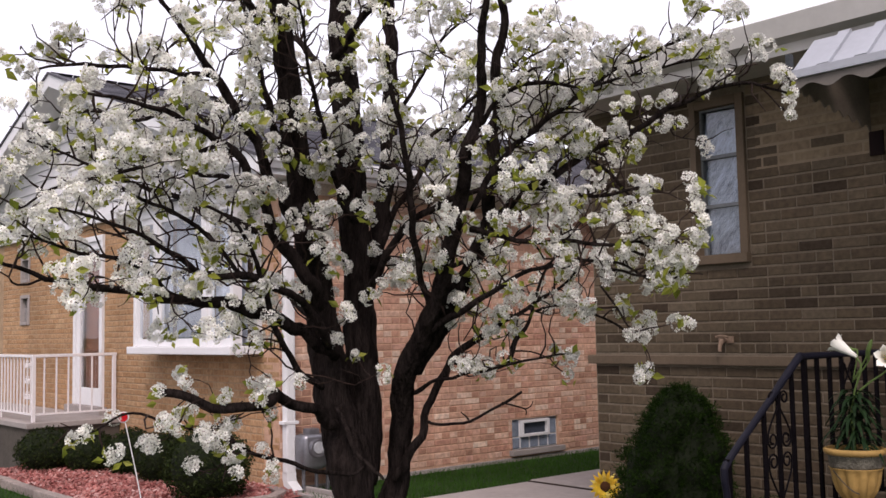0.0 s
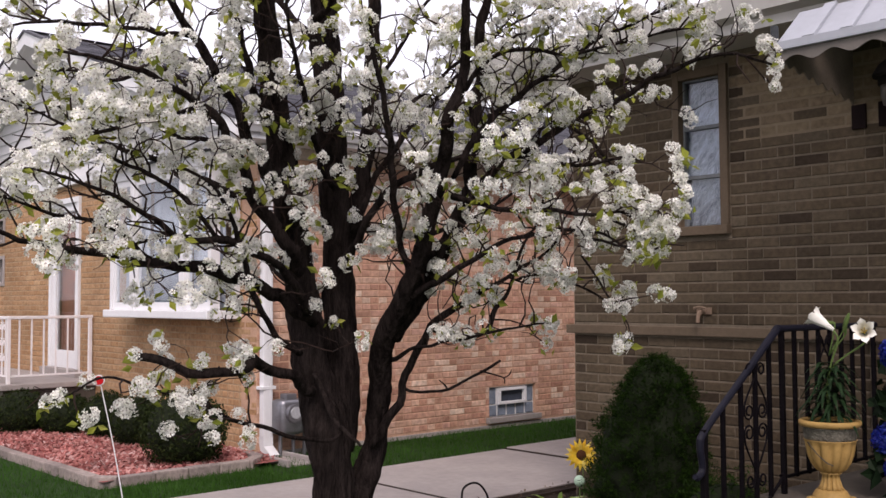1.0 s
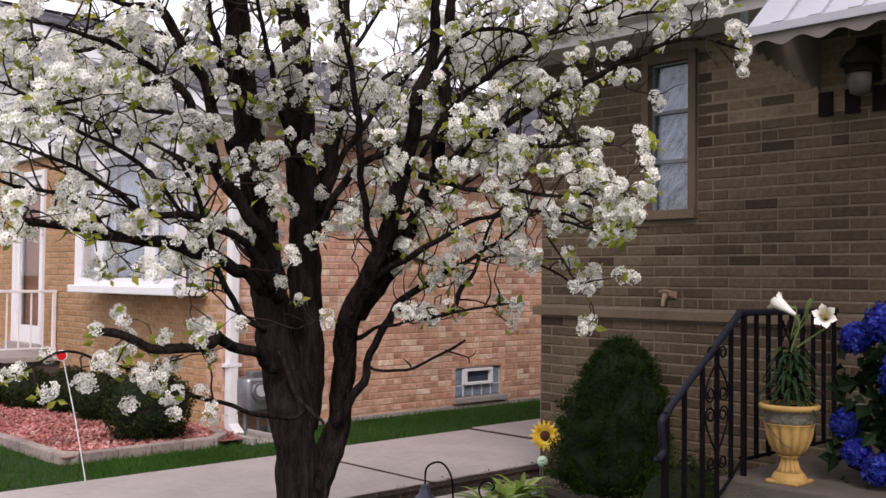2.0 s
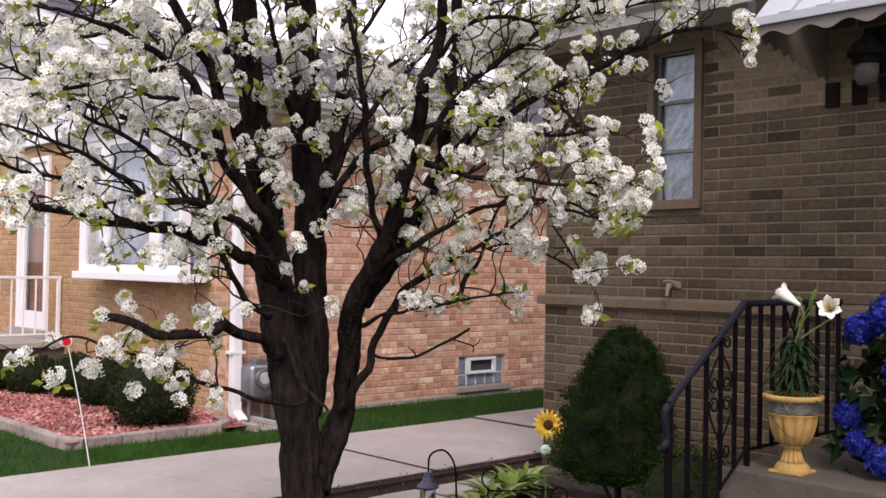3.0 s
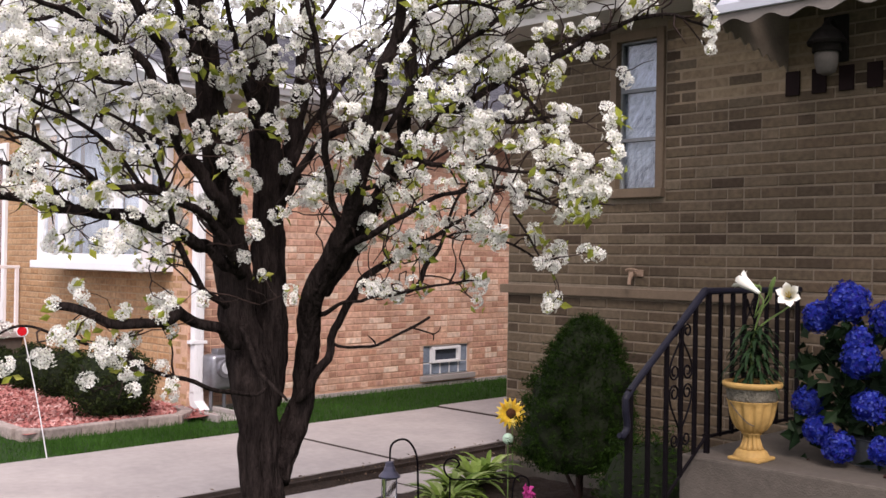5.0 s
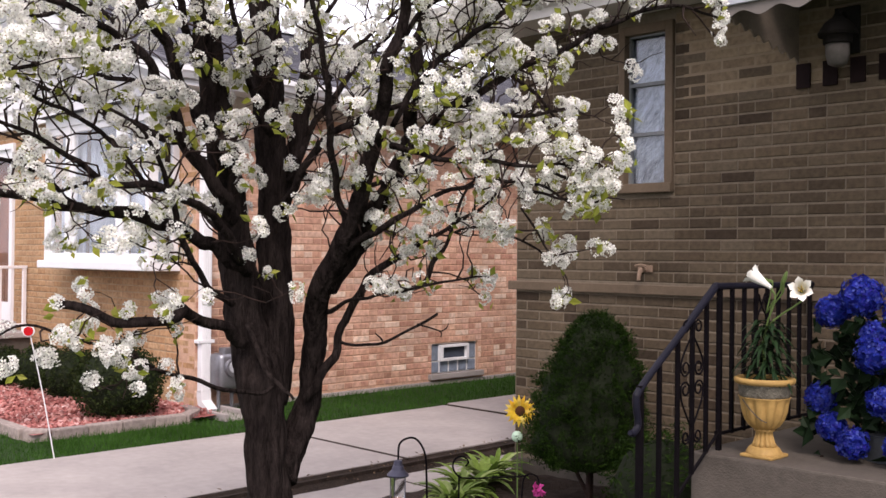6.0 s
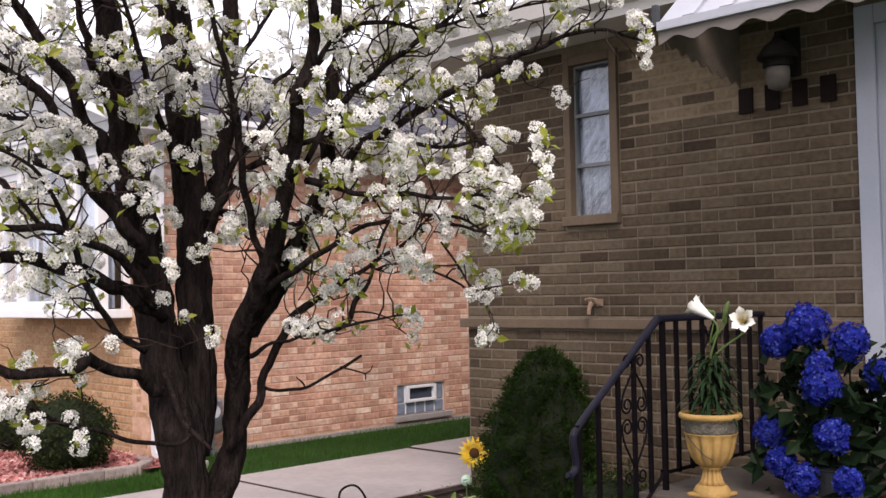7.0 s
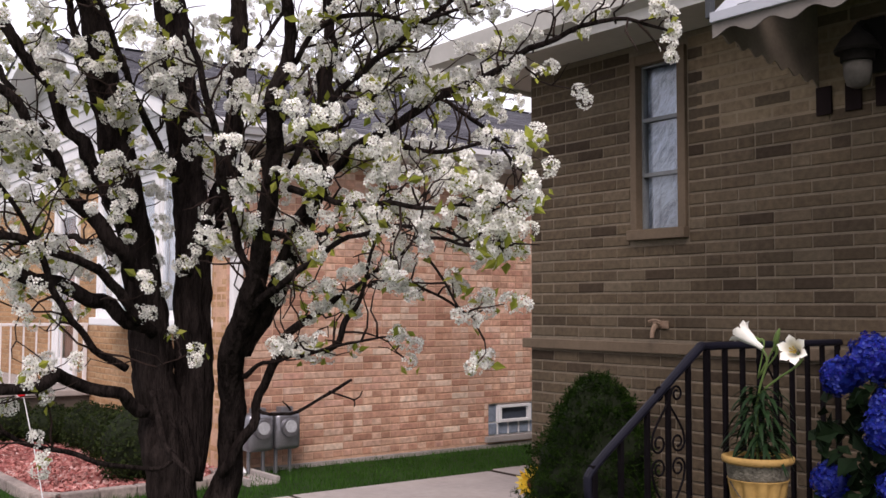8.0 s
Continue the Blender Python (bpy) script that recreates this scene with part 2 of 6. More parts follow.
def brick_arrays(axis, out, length, height):
    verts = []
    for d, inset in ((0.0, 0.004), (-0.004, 0.0), (-0.012, 0.0)):
        for su, sz in ((-1, -1), (1, -1), (1, 1), (-1, 1)):
            u, z = su * (length / 2 - inset), sz * (height / 2 - inset)
            verts.append((u, d * out, z) if axis == "x" else (d * out, u, z))
    faces = [(0, 1, 2, 3)]
    for r in (0, 4):
        faces += [(r + k, r + 4 + k, r + 4 + (k + 1) % 4, r + (k + 1) % 4) for k in range(4)]
    return verts, faces


def lay_bricks(wall, axis, plane, out, u0, u1, rows, holes, material, start, length=0.2166, course=0.0677, joint=0.0135, near=None, seed=1, patch=None, headers=0, cut=0.07):
    """Running bond; every so many courses one of headers, and a share of cut bricks. patch: (material, u0, u1, z0), a stretch above z0 laid in another brick. rows: (first z, last z, z of a joint). near: the middle of the stretch whose 300 bricks are pieces of their own."""
    rnd = random.Random(seed)
    cells = []
    for za, zb, zj in rows:
        k = math.ceil((za - zj) / course - 0.01)
        while zj + (k + 1) * course <= zb + 0.012:
            z = zj + (k + 0.5) * course
            off = start + (length / 2 if k % 2 == 0 else 0)
            n = math.floor((u0 - off) / length)
            while off + n * length < u1:
                a, b = max(off + n * length, u0), min(off + (n + 1) * length, u1)
                halves = [(a, b)] if rnd.random() > cut and not (headers and k % headers == 0) else [(a, (a + b) / 2), ((a + b) / 2, b)]
                for a, b in halves:
                    for h in holes:
                        if h[2] - 0.02 < z < h[3] + 0.02:
                            if a >= h[0] and b <= h[1]:
                                a = b
                            elif a < h[0] < b <= h[1]:
                                b = h[0]
                            elif h[0] <= a < h[1] < b:
                                a = h[1]
                            elif a < h[0] and b > h[1]:
                                b = h[0]
                    if b - a > 0.035:
                        cells.append(((a + b) / 2, z, round(b - a - joint, 2), course - joint))
                n += 1
            k += 1
    if near:
        cells.sort(key=lambda c: (c[0] - near[0]) ** 2 + (c[1] - near[1]) ** 2)
    verts, faces = [], []
    for i, (u, z, length_, high) in enumerate(cells):
        proud = rnd.uniform(-0.0015, 0.0015)
        at = (u, plane + proud, z) if axis == "x" else (plane + proud, u, z)
        turn = rnd.uniform(-0.006, 0.006)
        if patch and patch[1] < u < patch[2] and z > patch[3] and rnd.random() < 0.86:
            ob = new("brick", brick_mesh(axis, out, length_, high, patch[0]))
            ob.location, ob.parent = at, wall
            continue
        if i < 300:
            ob = new("brick", brick_mesh(axis, out, length_, high, material))
            ob.location, ob.parent = at, wall
        else:
            v, f = brick_arrays(axis, out, length_, high)
            base = len(verts)
            verts += [(p[0] + at[0], p[1] + at[1], p[2] + at[2] + turn * 0.1) for p in v]
            faces += [tuple(q + base for q in g) for g in f]
    if verts:
        raw_mesh("brickwork", verts, faces, material, wall, kind="stuff")


def prism(bm, outline, axis, a, b):
    """An outline of (u, z) drawn out along y (axis 'x') or x (axis 'y') from a to b."""
    rows = []
    for d in (a, b):
        rows.append([bm.verts.new((u, d, z) if axis == "x" else (d, u, z)) for u, z in outline])
    n = len(outline)
    bm.faces.new(rows[0])
    bm.faces.new(rows[1][::-1])
    for k in range(n):
        bm.faces.new((rows[0][k], rows[0][(k + 1) % n], rows[1][(k + 1) % n], rows[1][k]))
    return bm


# ---- ground ----
bm = bmesh.new()
bmesh.ops.create_grid(bm, x_segments=60, y_segments=60, size=60)
bmesh.ops.translate(bm, verts=bm.verts, vec=(0, 30, 0))
for v in bm.verts:
    far = max(abs(v.co.x), abs(v.co.y - 5))
    v.co.z = -0.1 if far < 14 else -0.1 + 0.04 * noise.noise(v.co * 0.2)
    if far > 54:
        v.co.x *= 30
        v.co.y *= 30
whole("ground", bm, M_GRASS, "mown green lawn reaching away round the houses", "lawn", kind="structure")

# The turf beside the tan-brick house, a little higher than the garden of the brown one.
bm = bmesh.new()
box(bm, -3.39, -2.17, -0.9, 9, -0.3, -0.012)
box(bm, -30, -2.17, -9, -2.27, -0.3, -0.012)
box(bm, -2.86, -2.17, -2.27, -0.9, -0.3, -0.012)
whole("lawn_strip", bm, M_GRASS, "green grass strip beside the concrete walk", "lawn", kind="structure")

# Concrete walk between the houses: slabs with open joints.
walk_path = thing("pavement", "pale concrete walk between the two brick houses", "pavement", kind="structure")
for y0, y1, dz in ((-9.0, -4.2, 0.0), (-4.18, -0.582, 0.0), (-0.553, 1.438, 0.004), (1.472, 4.4, 0.018), (4.42, 9.0, 0.0)):
    part("slab", boxes((-2.16, -0.53, y0, y1, -0.22, dz), bevel=0.012), M_CONC, walk_path)
low_path = thing("pavement", "lower concrete strip beside the garden bed, darker at its far end", "pavement", kind="structure")
for y0, y1 in ((-9.0, -2.9), (-2.885, -0.85), (-0.83, 1.1), (1.12, 3.4)):
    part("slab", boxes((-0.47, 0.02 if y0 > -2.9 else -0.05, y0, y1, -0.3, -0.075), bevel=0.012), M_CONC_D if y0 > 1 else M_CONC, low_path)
bm = bmesh.new()
prism(bm, [(-0.53, -0.3), (-0.53, -0.006), (-0.505, -0.004), (-0.47, -0.03), (-0.40, -0.072), (-0.40, -0.3)], "x", -9, 9)
bmesh.ops.subdivide_edges(bm, edges=[e for e in bm.edges if abs(e.verts[0].co.y - e.verts[1].co.y) > 5], cuts=240)
for v in bm.verts:
    if v.co.z > -0.2:
        v.co += Vector((0.018 * noise.noise(v.co * 5), 0, 0.006 * noise.noise(v.co * 19)))
whole("soil_ridge", bm, M_SOIL, "dark soil along the edge of the walk", "soil", kind="structure")
r = np.random.default_rng(8)
pts = np.column_stack((r.normal(-0.45, 0.05, 420), r.uniform(-3.5, 4.0, 420), np.full(420, 0.0)))
pts[:, 2] = np.where(pts[:, 0] < -0.5, 0.008, np.where(pts[:, 0] < -0.4, -0.006 - (pts[:, 0] + 0.5) * 0.66, -0.068))
LITTER = pts
whole("soil_joint", boxes((-0.532, -0.45, -9, 9, -0.3, -0.018), (-2.15, -0.5, -0.586, -0.55, -0.3, 0.0), (-2.15, -0.5, 1.434, 1.476, -0.3, 0.01), (-0.45, 0.0, -0.852, -0.828, -0.3, -0.078)), M_SOIL, "dark soil in the gap between walk and strip", "soil", kind="structure")

# Planting bed before the brown house.
bm = bmesh.new()
bmesh.ops.create_grid(bm, x_segments=40, y_segments=30, size=1, matrix=Matrix.LocRotScale((1.12, -0.85, -0.07), None, (1.1, 0.85, 1)))
for v in bm.verts:
    v.co.z += 0.025 * noise.noise(v.co * 7) + 0.01 * noise.noise(v.co * 25)
whole("garden_bed", bm, M_SOIL, "dark soil planting bed before the brown brick wall", "garden bed", kind="structure")

# ---- brown brick house ----
B_WIN = (0.885, 1.29, 1.85, 2.93)
B_DOOR = (2.75, 3.85, 0.74, 2.86)
B_LEDGE = (-1, 7, 1.205, 1.265)
wall_b = wall_body("wall_brown_front", "x", 0.0, -1, 0.0, 6.2, -0.3, 3.0, [B_WIN, B_DOOR], 0.28, M_MORTAR_B, "brown brick front wall with a limestone ledge")
whole("wall_brown_side", boxes((0.007, 0.28, 0.28, 9, -0.3, 3.0)), M_MORTAR_B, "side wall of the brown brick house", "wall", kind="structure")
whole("wall_brown_far", boxes((5.92, 6.2, 0.28, 9, -0.3, 3.0)), M_MORTAR_B, "far side wall of the brown brick house", "wall", kind="structure")
whole("foundation", boxes((-0.012, 2.1, -0.02, 0.0, -0.3, 0.02), bevel=0.004), M_CONC_D, "grey concrete foundation strip under the brown wall", "foundation", kind="structure")
whole("ledge", boxes((-0.05, 2.74, -0.032, 0.1, 1.205, 1.265), bevel=0.006), M_STONE, "grey limestone ledge along the brown brick wall", "ledge", kind="structure")
whole("floor_brown", boxes((0.28, 5.92, 0.28, 9, 0.5, 0.6)), M_ROOM, "floor inside the brown house", "floor", kind="structure")
whole("ceiling_brown", boxes((0.28, 5.92, 0.28, 9, 2.9, 3.0)), M_ROOM, "ceiling inside the brown house", "ceiling", kind="structure")

# Eaves and roof of the brown house.
eave_b = thing("roof_brown", "low roof of the brown house with cream soffit and fascia", "roof", kind="structure")
part("soffit", boxes((-0.42, 6.6, -0.42, 0.0, 3.0, 3.03)), M_CREAM, eave_b)
part("fascia", boxes((-0.44, 6.6, -0.45, -0.42, 2.97, 3.15), bevel=0.004), M_CREAM, eave_b)
part("gutter", prism(bmesh.new(), [(-0.45, 3.03), (-0.53, 3.05), (-0.56, 3.16), (-0.54, 3.17), (-0.45, 3.17)], "y", -0.46, 6.6), M_CREAM, eave_b)
part("side_fascia", boxes((-0.45, -0.42, -0.42, 9.4, 2.97, 3.15)), M_CREAM, eave_b)
part("side_soffit", boxes((-0.42, 0.0, 0.0, 9.4, 3.0, 3.03)), M_CREAM, eave_b)
bm = bmesh.new()
prism(bm, [(-0.56, 3.16), (3.0, 4.3), (9.6, 4.3), (9.6, 3.16)], "y", -0.5, 6.7)
part("shingles", bm, M_SHINGLE, eave_b)

# Window of the brown house: stone surround, three panes, lace curtain.
win_b = thing("window_1", "narrow three-pane window in a limestone surround with lace curtain", "window", kind="structure")
x0, x1, z0, z1 = B_WIN
bm = boxes((x0, x0 + 0.045, -0.02, 0.12, z0 + 0.06, z1), (x1 - 0.056, x1, -0.02, 0.12, z0 + 0.06, z1), (x0 + 0.045, x1 - 0.056, -0.02, 0.12, z1 - 0.06, z1), bevel=0.005)
part("window_frame", bm, M_STONE, win_b)
part("window_sill", boxes((x0 - 0.012, x1 + 0.006, -0.045, 0.12, z0, z0 + 0.06), bevel=0.006), M_STONE, win_b)
M_SASH = mat("grey_sash", (0.16, 0.17, 0.175), 0.5)
part("sash", boxes((x0 + 0.045, x0 + 0.057, 0.035, 0.08, z0 + 0.06, z1 - 0.06), (x1 - 0.066, x1 - 0.056, 0.035, 0.08, z0 + 0.06, z1 - 0.06)), M_SASH, win_b)
pane_z = (z0 + 0.062, 2.232, 2.552, z1 - 0.06)
for a, b in zip(pane_z, pane_z[1:]):
    part("glazing_bar", boxes((x0 + 0.057, x1 - 0.066, 0.03, 0.075, b - 0.012, b + 0.01)), M_SASH, win_b)
    ob = part("pane", boxes((x0 + 0.057, x1 - 0.066, 0.05, 0.055, a + 0.008, b - 0.012)), M_GLASS, win_b)
    ob.visible_shadow = False

# Front door of the brown house.
M_DOORW = mat("door_white", (0.34, 0.37, 0.42), 0.4, vary=0.05)
door_b = thing("door_1", "white storm door in a white frame with a glass panel", "door", kind="structure")
x0, x1, z0, z1 = B_DOOR
part("frame", boxes((x0, x0 + 0.1, -0.02, 0.1, z0, z1), (x1 - 0.1, x1, -0.02, 0.1, z0, z1), (x0 + 0.1, x1 - 0.1, -0.02, 0.1, z1 - 0.1, z1), bevel=0.006), M_DOORW, door_b)
part("leaf", boxes((x0 + 0.1, x0 + 0.22, 0.0, 0.045, z0 + 0.02, z1 - 0.1), (x1 - 0.22, x1 - 0.1, 0.0, 0.045, z0 + 0.02, z1 - 0.1), (x0 + 0.22, x1 - 0.22, 0.0, 0.045, z0 + 0.02, z0 + 0.5), (x0 + 0.22, x1 - 0.22, 0.0, 0.045, z1 - 0.22, z1 - 0.1), bevel=0.005), M_DOORW, door_b)
part("pane", boxes((x0 + 0.22, x1 - 0.22, 0.015, 0.022, z0 + 0.5, z1 - 0.22)), M_GLASS, door_b).visible_shadow = False
part("inner_door", boxes((x0 + 0.1, x1 - 0.1, 0.1, 0.15, z0, z1 - 0.1)), mat("inner_door_paint", (0.35, 0.36, 0.36), 0.6), door_b)
part("threshold", boxes((x0, x1, -0.06, 0.1, z0 - 0.05, z0), bevel=0.006), M_SASH, door_b)

# Porch of the brown house.
porch = thing("porch", "grey concrete porch with a step before the white door", "porch", kind="structure")
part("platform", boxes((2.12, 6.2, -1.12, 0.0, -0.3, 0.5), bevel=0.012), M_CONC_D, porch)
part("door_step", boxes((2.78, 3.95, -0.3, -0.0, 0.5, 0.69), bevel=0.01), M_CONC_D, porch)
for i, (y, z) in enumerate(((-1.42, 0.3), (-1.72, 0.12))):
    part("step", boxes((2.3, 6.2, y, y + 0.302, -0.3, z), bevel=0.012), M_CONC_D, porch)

# Awning over the porch.
awning = thing("awning", "white aluminium door awning with a scalloped valance", "awning")
bm = bmesh.new()
n_wave = 104
rows = []
for y in (-0.808, -0.80):
    low, high = [], []
    for i in range(n_wave + 1):
        x = 2.1 + 2.6 * i / n_wave
        low.append(bm.verts.new((x, y, 2.69 - 0.035 * (0.5 + 0.5 * math.cos(2 * math.pi * (x - 2.1) / 0.2)))))
        high.append(bm.verts.new((x, y, 2.74)))
    rows.append((low, high))
(l0, h0), (l1, h1) = rows
for i in range(n_wave):
    bm.faces.new((l0[i], l0[i + 1], h0[i + 1], h0[i]))
    bm.faces.new((l1[i + 1], l1[i], h1[i], h1[i + 1]))
    bm.faces.new((l0[i + 1], l0[i], l1[i], l1[i + 1]))
part("valance", bm, mat("taupe_aluminium", (0.15, 0.135, 0.12), 0.55, vary=0.1), awning, "taupe scalloped valance")
for i in range(13):
    xa = 2.1 + 0.2 * i
    bm = bmesh.new()
    prism(bm, [(-0.815, 2.745), (-0.57, 2.955), (-0.57, 2.972), (-0.82, 2.757)], "y", xa + 0.002, xa + 0.165)
    prism(bm, [(-0.82, 2.757), (-0.57, 2.972), (-0.58, 2.986), (-0.83, 2.771)], "y", xa + 0.15, xa + 0.215)
    part("slat", bm, M_AWNING, awning)
part("bracket", boxes((2.07, 2.1, -0.82, -0.785, 2.75, 2.86), bevel=0.004), M_DARK, awning, "small black end bracket")
part("edge_rail", boxes((2.1, 4.7, -0.828, -0.79, 2.722, 2.768), bevel=0.004), M_AWNING, awning)

# Its side cheek, seen from within, with a scalloped lower edge running back to the wall.
bm = bmesh.new()
rows = []
for x in (2.1, 2.108):
    low, high = [], []
    for i in range(81):
        f = i / 80
        y = -0.80 + 0.80 * f
        low.append(bm.verts.new((x, y, 2.69 - 0.12 * f - 0.028 * (0.5 + 0.5 * math.cos(2 * math.pi * (y + 0.8) / 0.1)))))
        high.append(bm.verts.new((x, y, min(2.745 + 0.85 * 0.8 * f, 2.995))))
    rows.append((low, high))
(l0, h0), (l1, h1) = rows
for i in range(80):
    bm.faces.new((l0[i], l0[i + 1], h0[i + 1], h0[i]))
    bm.faces.new((l1[i + 1], l1[i], h1[i], h1[i + 1]))
    bm.faces.new((l0[i + 1], l0[i], l1[i], l1[i + 1]))
# Dark brown carries the shade on the cheek's backlit inner face.
part("cheek", bm, mat("shaded_cheek", (0.17, 0.14, 0.112), 0.6), awning, "side cheek, coloured dark for its backlit shade")

# ---- tan brick house ----
O_BASE = (2.46, 3.21, 0.11, 0.45)
O_DOOR = (-8.52, -7.55, 0.6, 2.75)
O_BAY = (-6.0, -3.85, 1.36, 2.78)
O_SLIT = (-10.68, -10.3, 1.66, 2.1)
O_SLIT_2 = (-10.68, -10.3, 2.28, 2.66)
OY = -0.55
wall_s = wall_body("wall_tan_side", "y", -3.4, 1, OY, 9.5, -0.3, 2.95, [O_BASE], 0.28, M_MORTAR_O, "orange common brick side wall with a basement window")
wall_f = wall_body("wall_tan_front", "x", OY, -1, -13.2, -3.407, -0.3, 3.0, [O_DOOR, O_BAY, O_SLIT, O_SLIT_2], 0.28, M_MORTAR_T, "tan face brick front wall with bay window and door")
whole("wall_tan_far", boxes((-13.2, -12.92, OY + 0.28, 9.5, -0.3, 3.0)), M_MORTAR_T, "far side wall of the tan brick house", "wall", kind="structure")
whole("wall_tan_back", boxes((-12.92, -3.68, 9.22, 9.5, -0.3, 3.0)), M_MORTAR_T, "back wall of the tan brick house", "wall", kind="structure")
whole("floor_tan", boxes((-12.92, -3.68, OY + 0.28, 9.22, 0.5, 0.6)), M_ROOM, "floor inside the tan house", "floor", kind="structure")
whole("ceiling_tan", boxes((-12.92, -3.68, OY + 0.28, 9.22, 2.9, 3.0)), M_ROOM, "ceiling inside the tan house", "ceiling", kind="structure")
whole("foundation", boxes((-3.4, -3.375, OY, 9.5, -0.3, 0.03), bevel=0.005), M_CONC, "grey concrete foundation strip under the orange wall", "foundation", kind="structure")

RIDGE_X, RIDGE_Z, EAVE_Z = -8.25, 4.86, 3.04
roof_o = thing("roof_tan", "gabled slate-grey shingle roof with white gutter and eaves", "roof", kind="structure")
slope = (RIDGE_Z - EAVE_Z) / (-3.0 - RIDGE_X)
bm = bmesh.new()
prism(bm, [(-3.0, EAVE_Z), (RIDGE_X, RIDGE_Z), (-13.5, EAVE_Z), (-13.5, EAVE_Z - 0.1), (RIDGE_X, RIDGE_Z - 0.12), (-3.0, EAVE_Z - 0.1)], "x", -1.0, 10.0)
part("roof_deck", bm, mat("roof_felt", (0.07, 0.07, 0.08), 0.9), roof_o)
verts, faces = [], []
rnd = random.Random(5)
for side in (1, -1):
    for r in range(38):
        s0, s1 = r * 0.14, r * 0.14 + 0.15
        y = -1.02 + (r % 2) * 0.15 - 0.15
        while y < 10:
            ya, yb = max(-1.02, y + 0.004), min(10.02, y + 0.296)
            lift = rnd.uniform(0.008, 0.013)
            base = len(verts)
            for s, up in ((s0, lift), (s1, 0.004)):
                x = -2.98 - s if side == 1 else 2 * RIDGE_X + 2.98 + s
                z = EAVE_Z + s * slope + up
                verts += [(x, ya, z), (x, yb, z)]
            x = verts[base][0]
            verts += [(x, ya, EAVE_Z + s0 * slope - 0.002), (x, yb, EAVE_Z + s0 * slope - 0.002)]
            faces += [(base, base + 1, base + 3, base + 2), (base + 4, base + 5, base + 1, base)]
            y += 0.3
raw_mesh("shingles", verts, faces, M_SHINGLE, roof_o, kind="stuff")
part("soffit", boxes((-3.4, -3.03, -0.9, 9.9, 2.915, 2.935)), M_WHITE, roof_o)
part("fascia", boxes((-3.03, -3.0, -1.0, 9.95, 2.9, 3.02), bevel=0.003), M_WHITE, roof_o)
bm = bmesh.new()
prism(bm, [(-3.0, 2.945), (-2.94, 2.945), (-2.915, 2.985), (-2.895, 3.0), (-2.895, 3.05), (-2.91, 3.05), (-2.92, 3.01), (-3.0, 3.01)], "x", -1.0, 9.9)
part("gutter", bm, M_WHITE, roof_o)
# Board added under the soffit; its beige stands for the shade band there.
part("frieze", boxes((-3.393, -3.37, OY, 9.4, 2.80, 2.915), bevel=0.003), mat("soffit_shade_beige", (0.5, 0.43, 0.36), 0.6), roof_o)
for a, b in (((-2.98, EAVE_Z + 0.0), (RIDGE_X, RIDGE_Z + 0.01)), ((-13.52, EAVE_Z), (RIDGE_X, RIDGE_Z + 0.01))):
    bm = bmesh.new()
    prism(bm, [a, b, (b[0], b[1] - 0.16), (a[0], a[1] - 0.14)], "x", -1.03, -0.99)
    part("rake_board", bm, M_WHITE, roof_o)
    bm = bmesh.new()
    prism(bm, [(a[0], a[1] + 0.03), (b[0], b[1] + 0.03), b, a], "x", -1.05, -0.96)
    part("rake_edge", bm, M_SHINGLE, roof_o)
    bm = bmesh.new()
    prism(bm, [(a[0], a[1] - 0.13), (b[0], b[1] - 0.15), (b[0], b[1] - 0.17), (a[0], a[1] - 0.15)], "x", -0.99, OY)
    part("rake_soffit", bm, M_WHITE, roof_o)

# Gable of white clapboard.
gable = thing("wall_gable", "white clapboard gable above the tan brick front", "wall", kind="structure")
half = -3.4 - RIDGE_X
for r in range(13):
    za, zb = 3.0 + r * 0.14, 3.0 + (r + 1) * 0.14
    def reach(z):
        return max(0.02, min(half, (RIDGE_Z - 0.16 - z) / slope))
    bm = bmesh.new()
    rows = []
    for z, y in ((za, OY - 0.035), (zb, OY - 0.012)):
        w = reach(z)
        rows.append([bm.verts.new((RIDGE_X - w, y, z)), bm.verts.new((RIDGE_X + w, y, z)), bm.verts.new((RIDGE_X + w, OY + 0.1, z)), bm.verts.new((RIDGE_X - w, OY + 0.1, z))])
    bm.faces.new(rows[0])
    bm.faces.new(rows[1][::-1])
    for k in range(4):
        bm.faces.new((rows[0][k], rows[0][(k + 1) % 4], rows[1][(k + 1) % 4], rows[1][k]))
    part("board", bm, M_SIDING, gable)
part("band", boxes((-13.2, -3.4, OY - 0.06, OY, 2.9, 3.0), bevel=0.006), M_WHITE, gable)


# ---- leaf and flower helpers ----
def scatter_frames(rng, normals):
    """For each normal, two directions across it, turned at random."""
    n = normals / np.linalg.norm(normals, axis=1, keepdims=True)
    ref = np.where(np.abs(n[:, 2:3]) < 0.9, np.array([[0, 0, 1.0]]), np.array([[1.0, 0, 0]]))
    a = np.cross(n, ref)
    a /= np.linalg.norm(a, axis=1, keepdims=True)
    b = np.cross(n, a)
    t = rng.uniform(0, 2 * np.pi, (len(n), 1))
    return n, a * np.cos(t) + b * np.sin(t), b * np.cos(t) - a * np.sin(t)


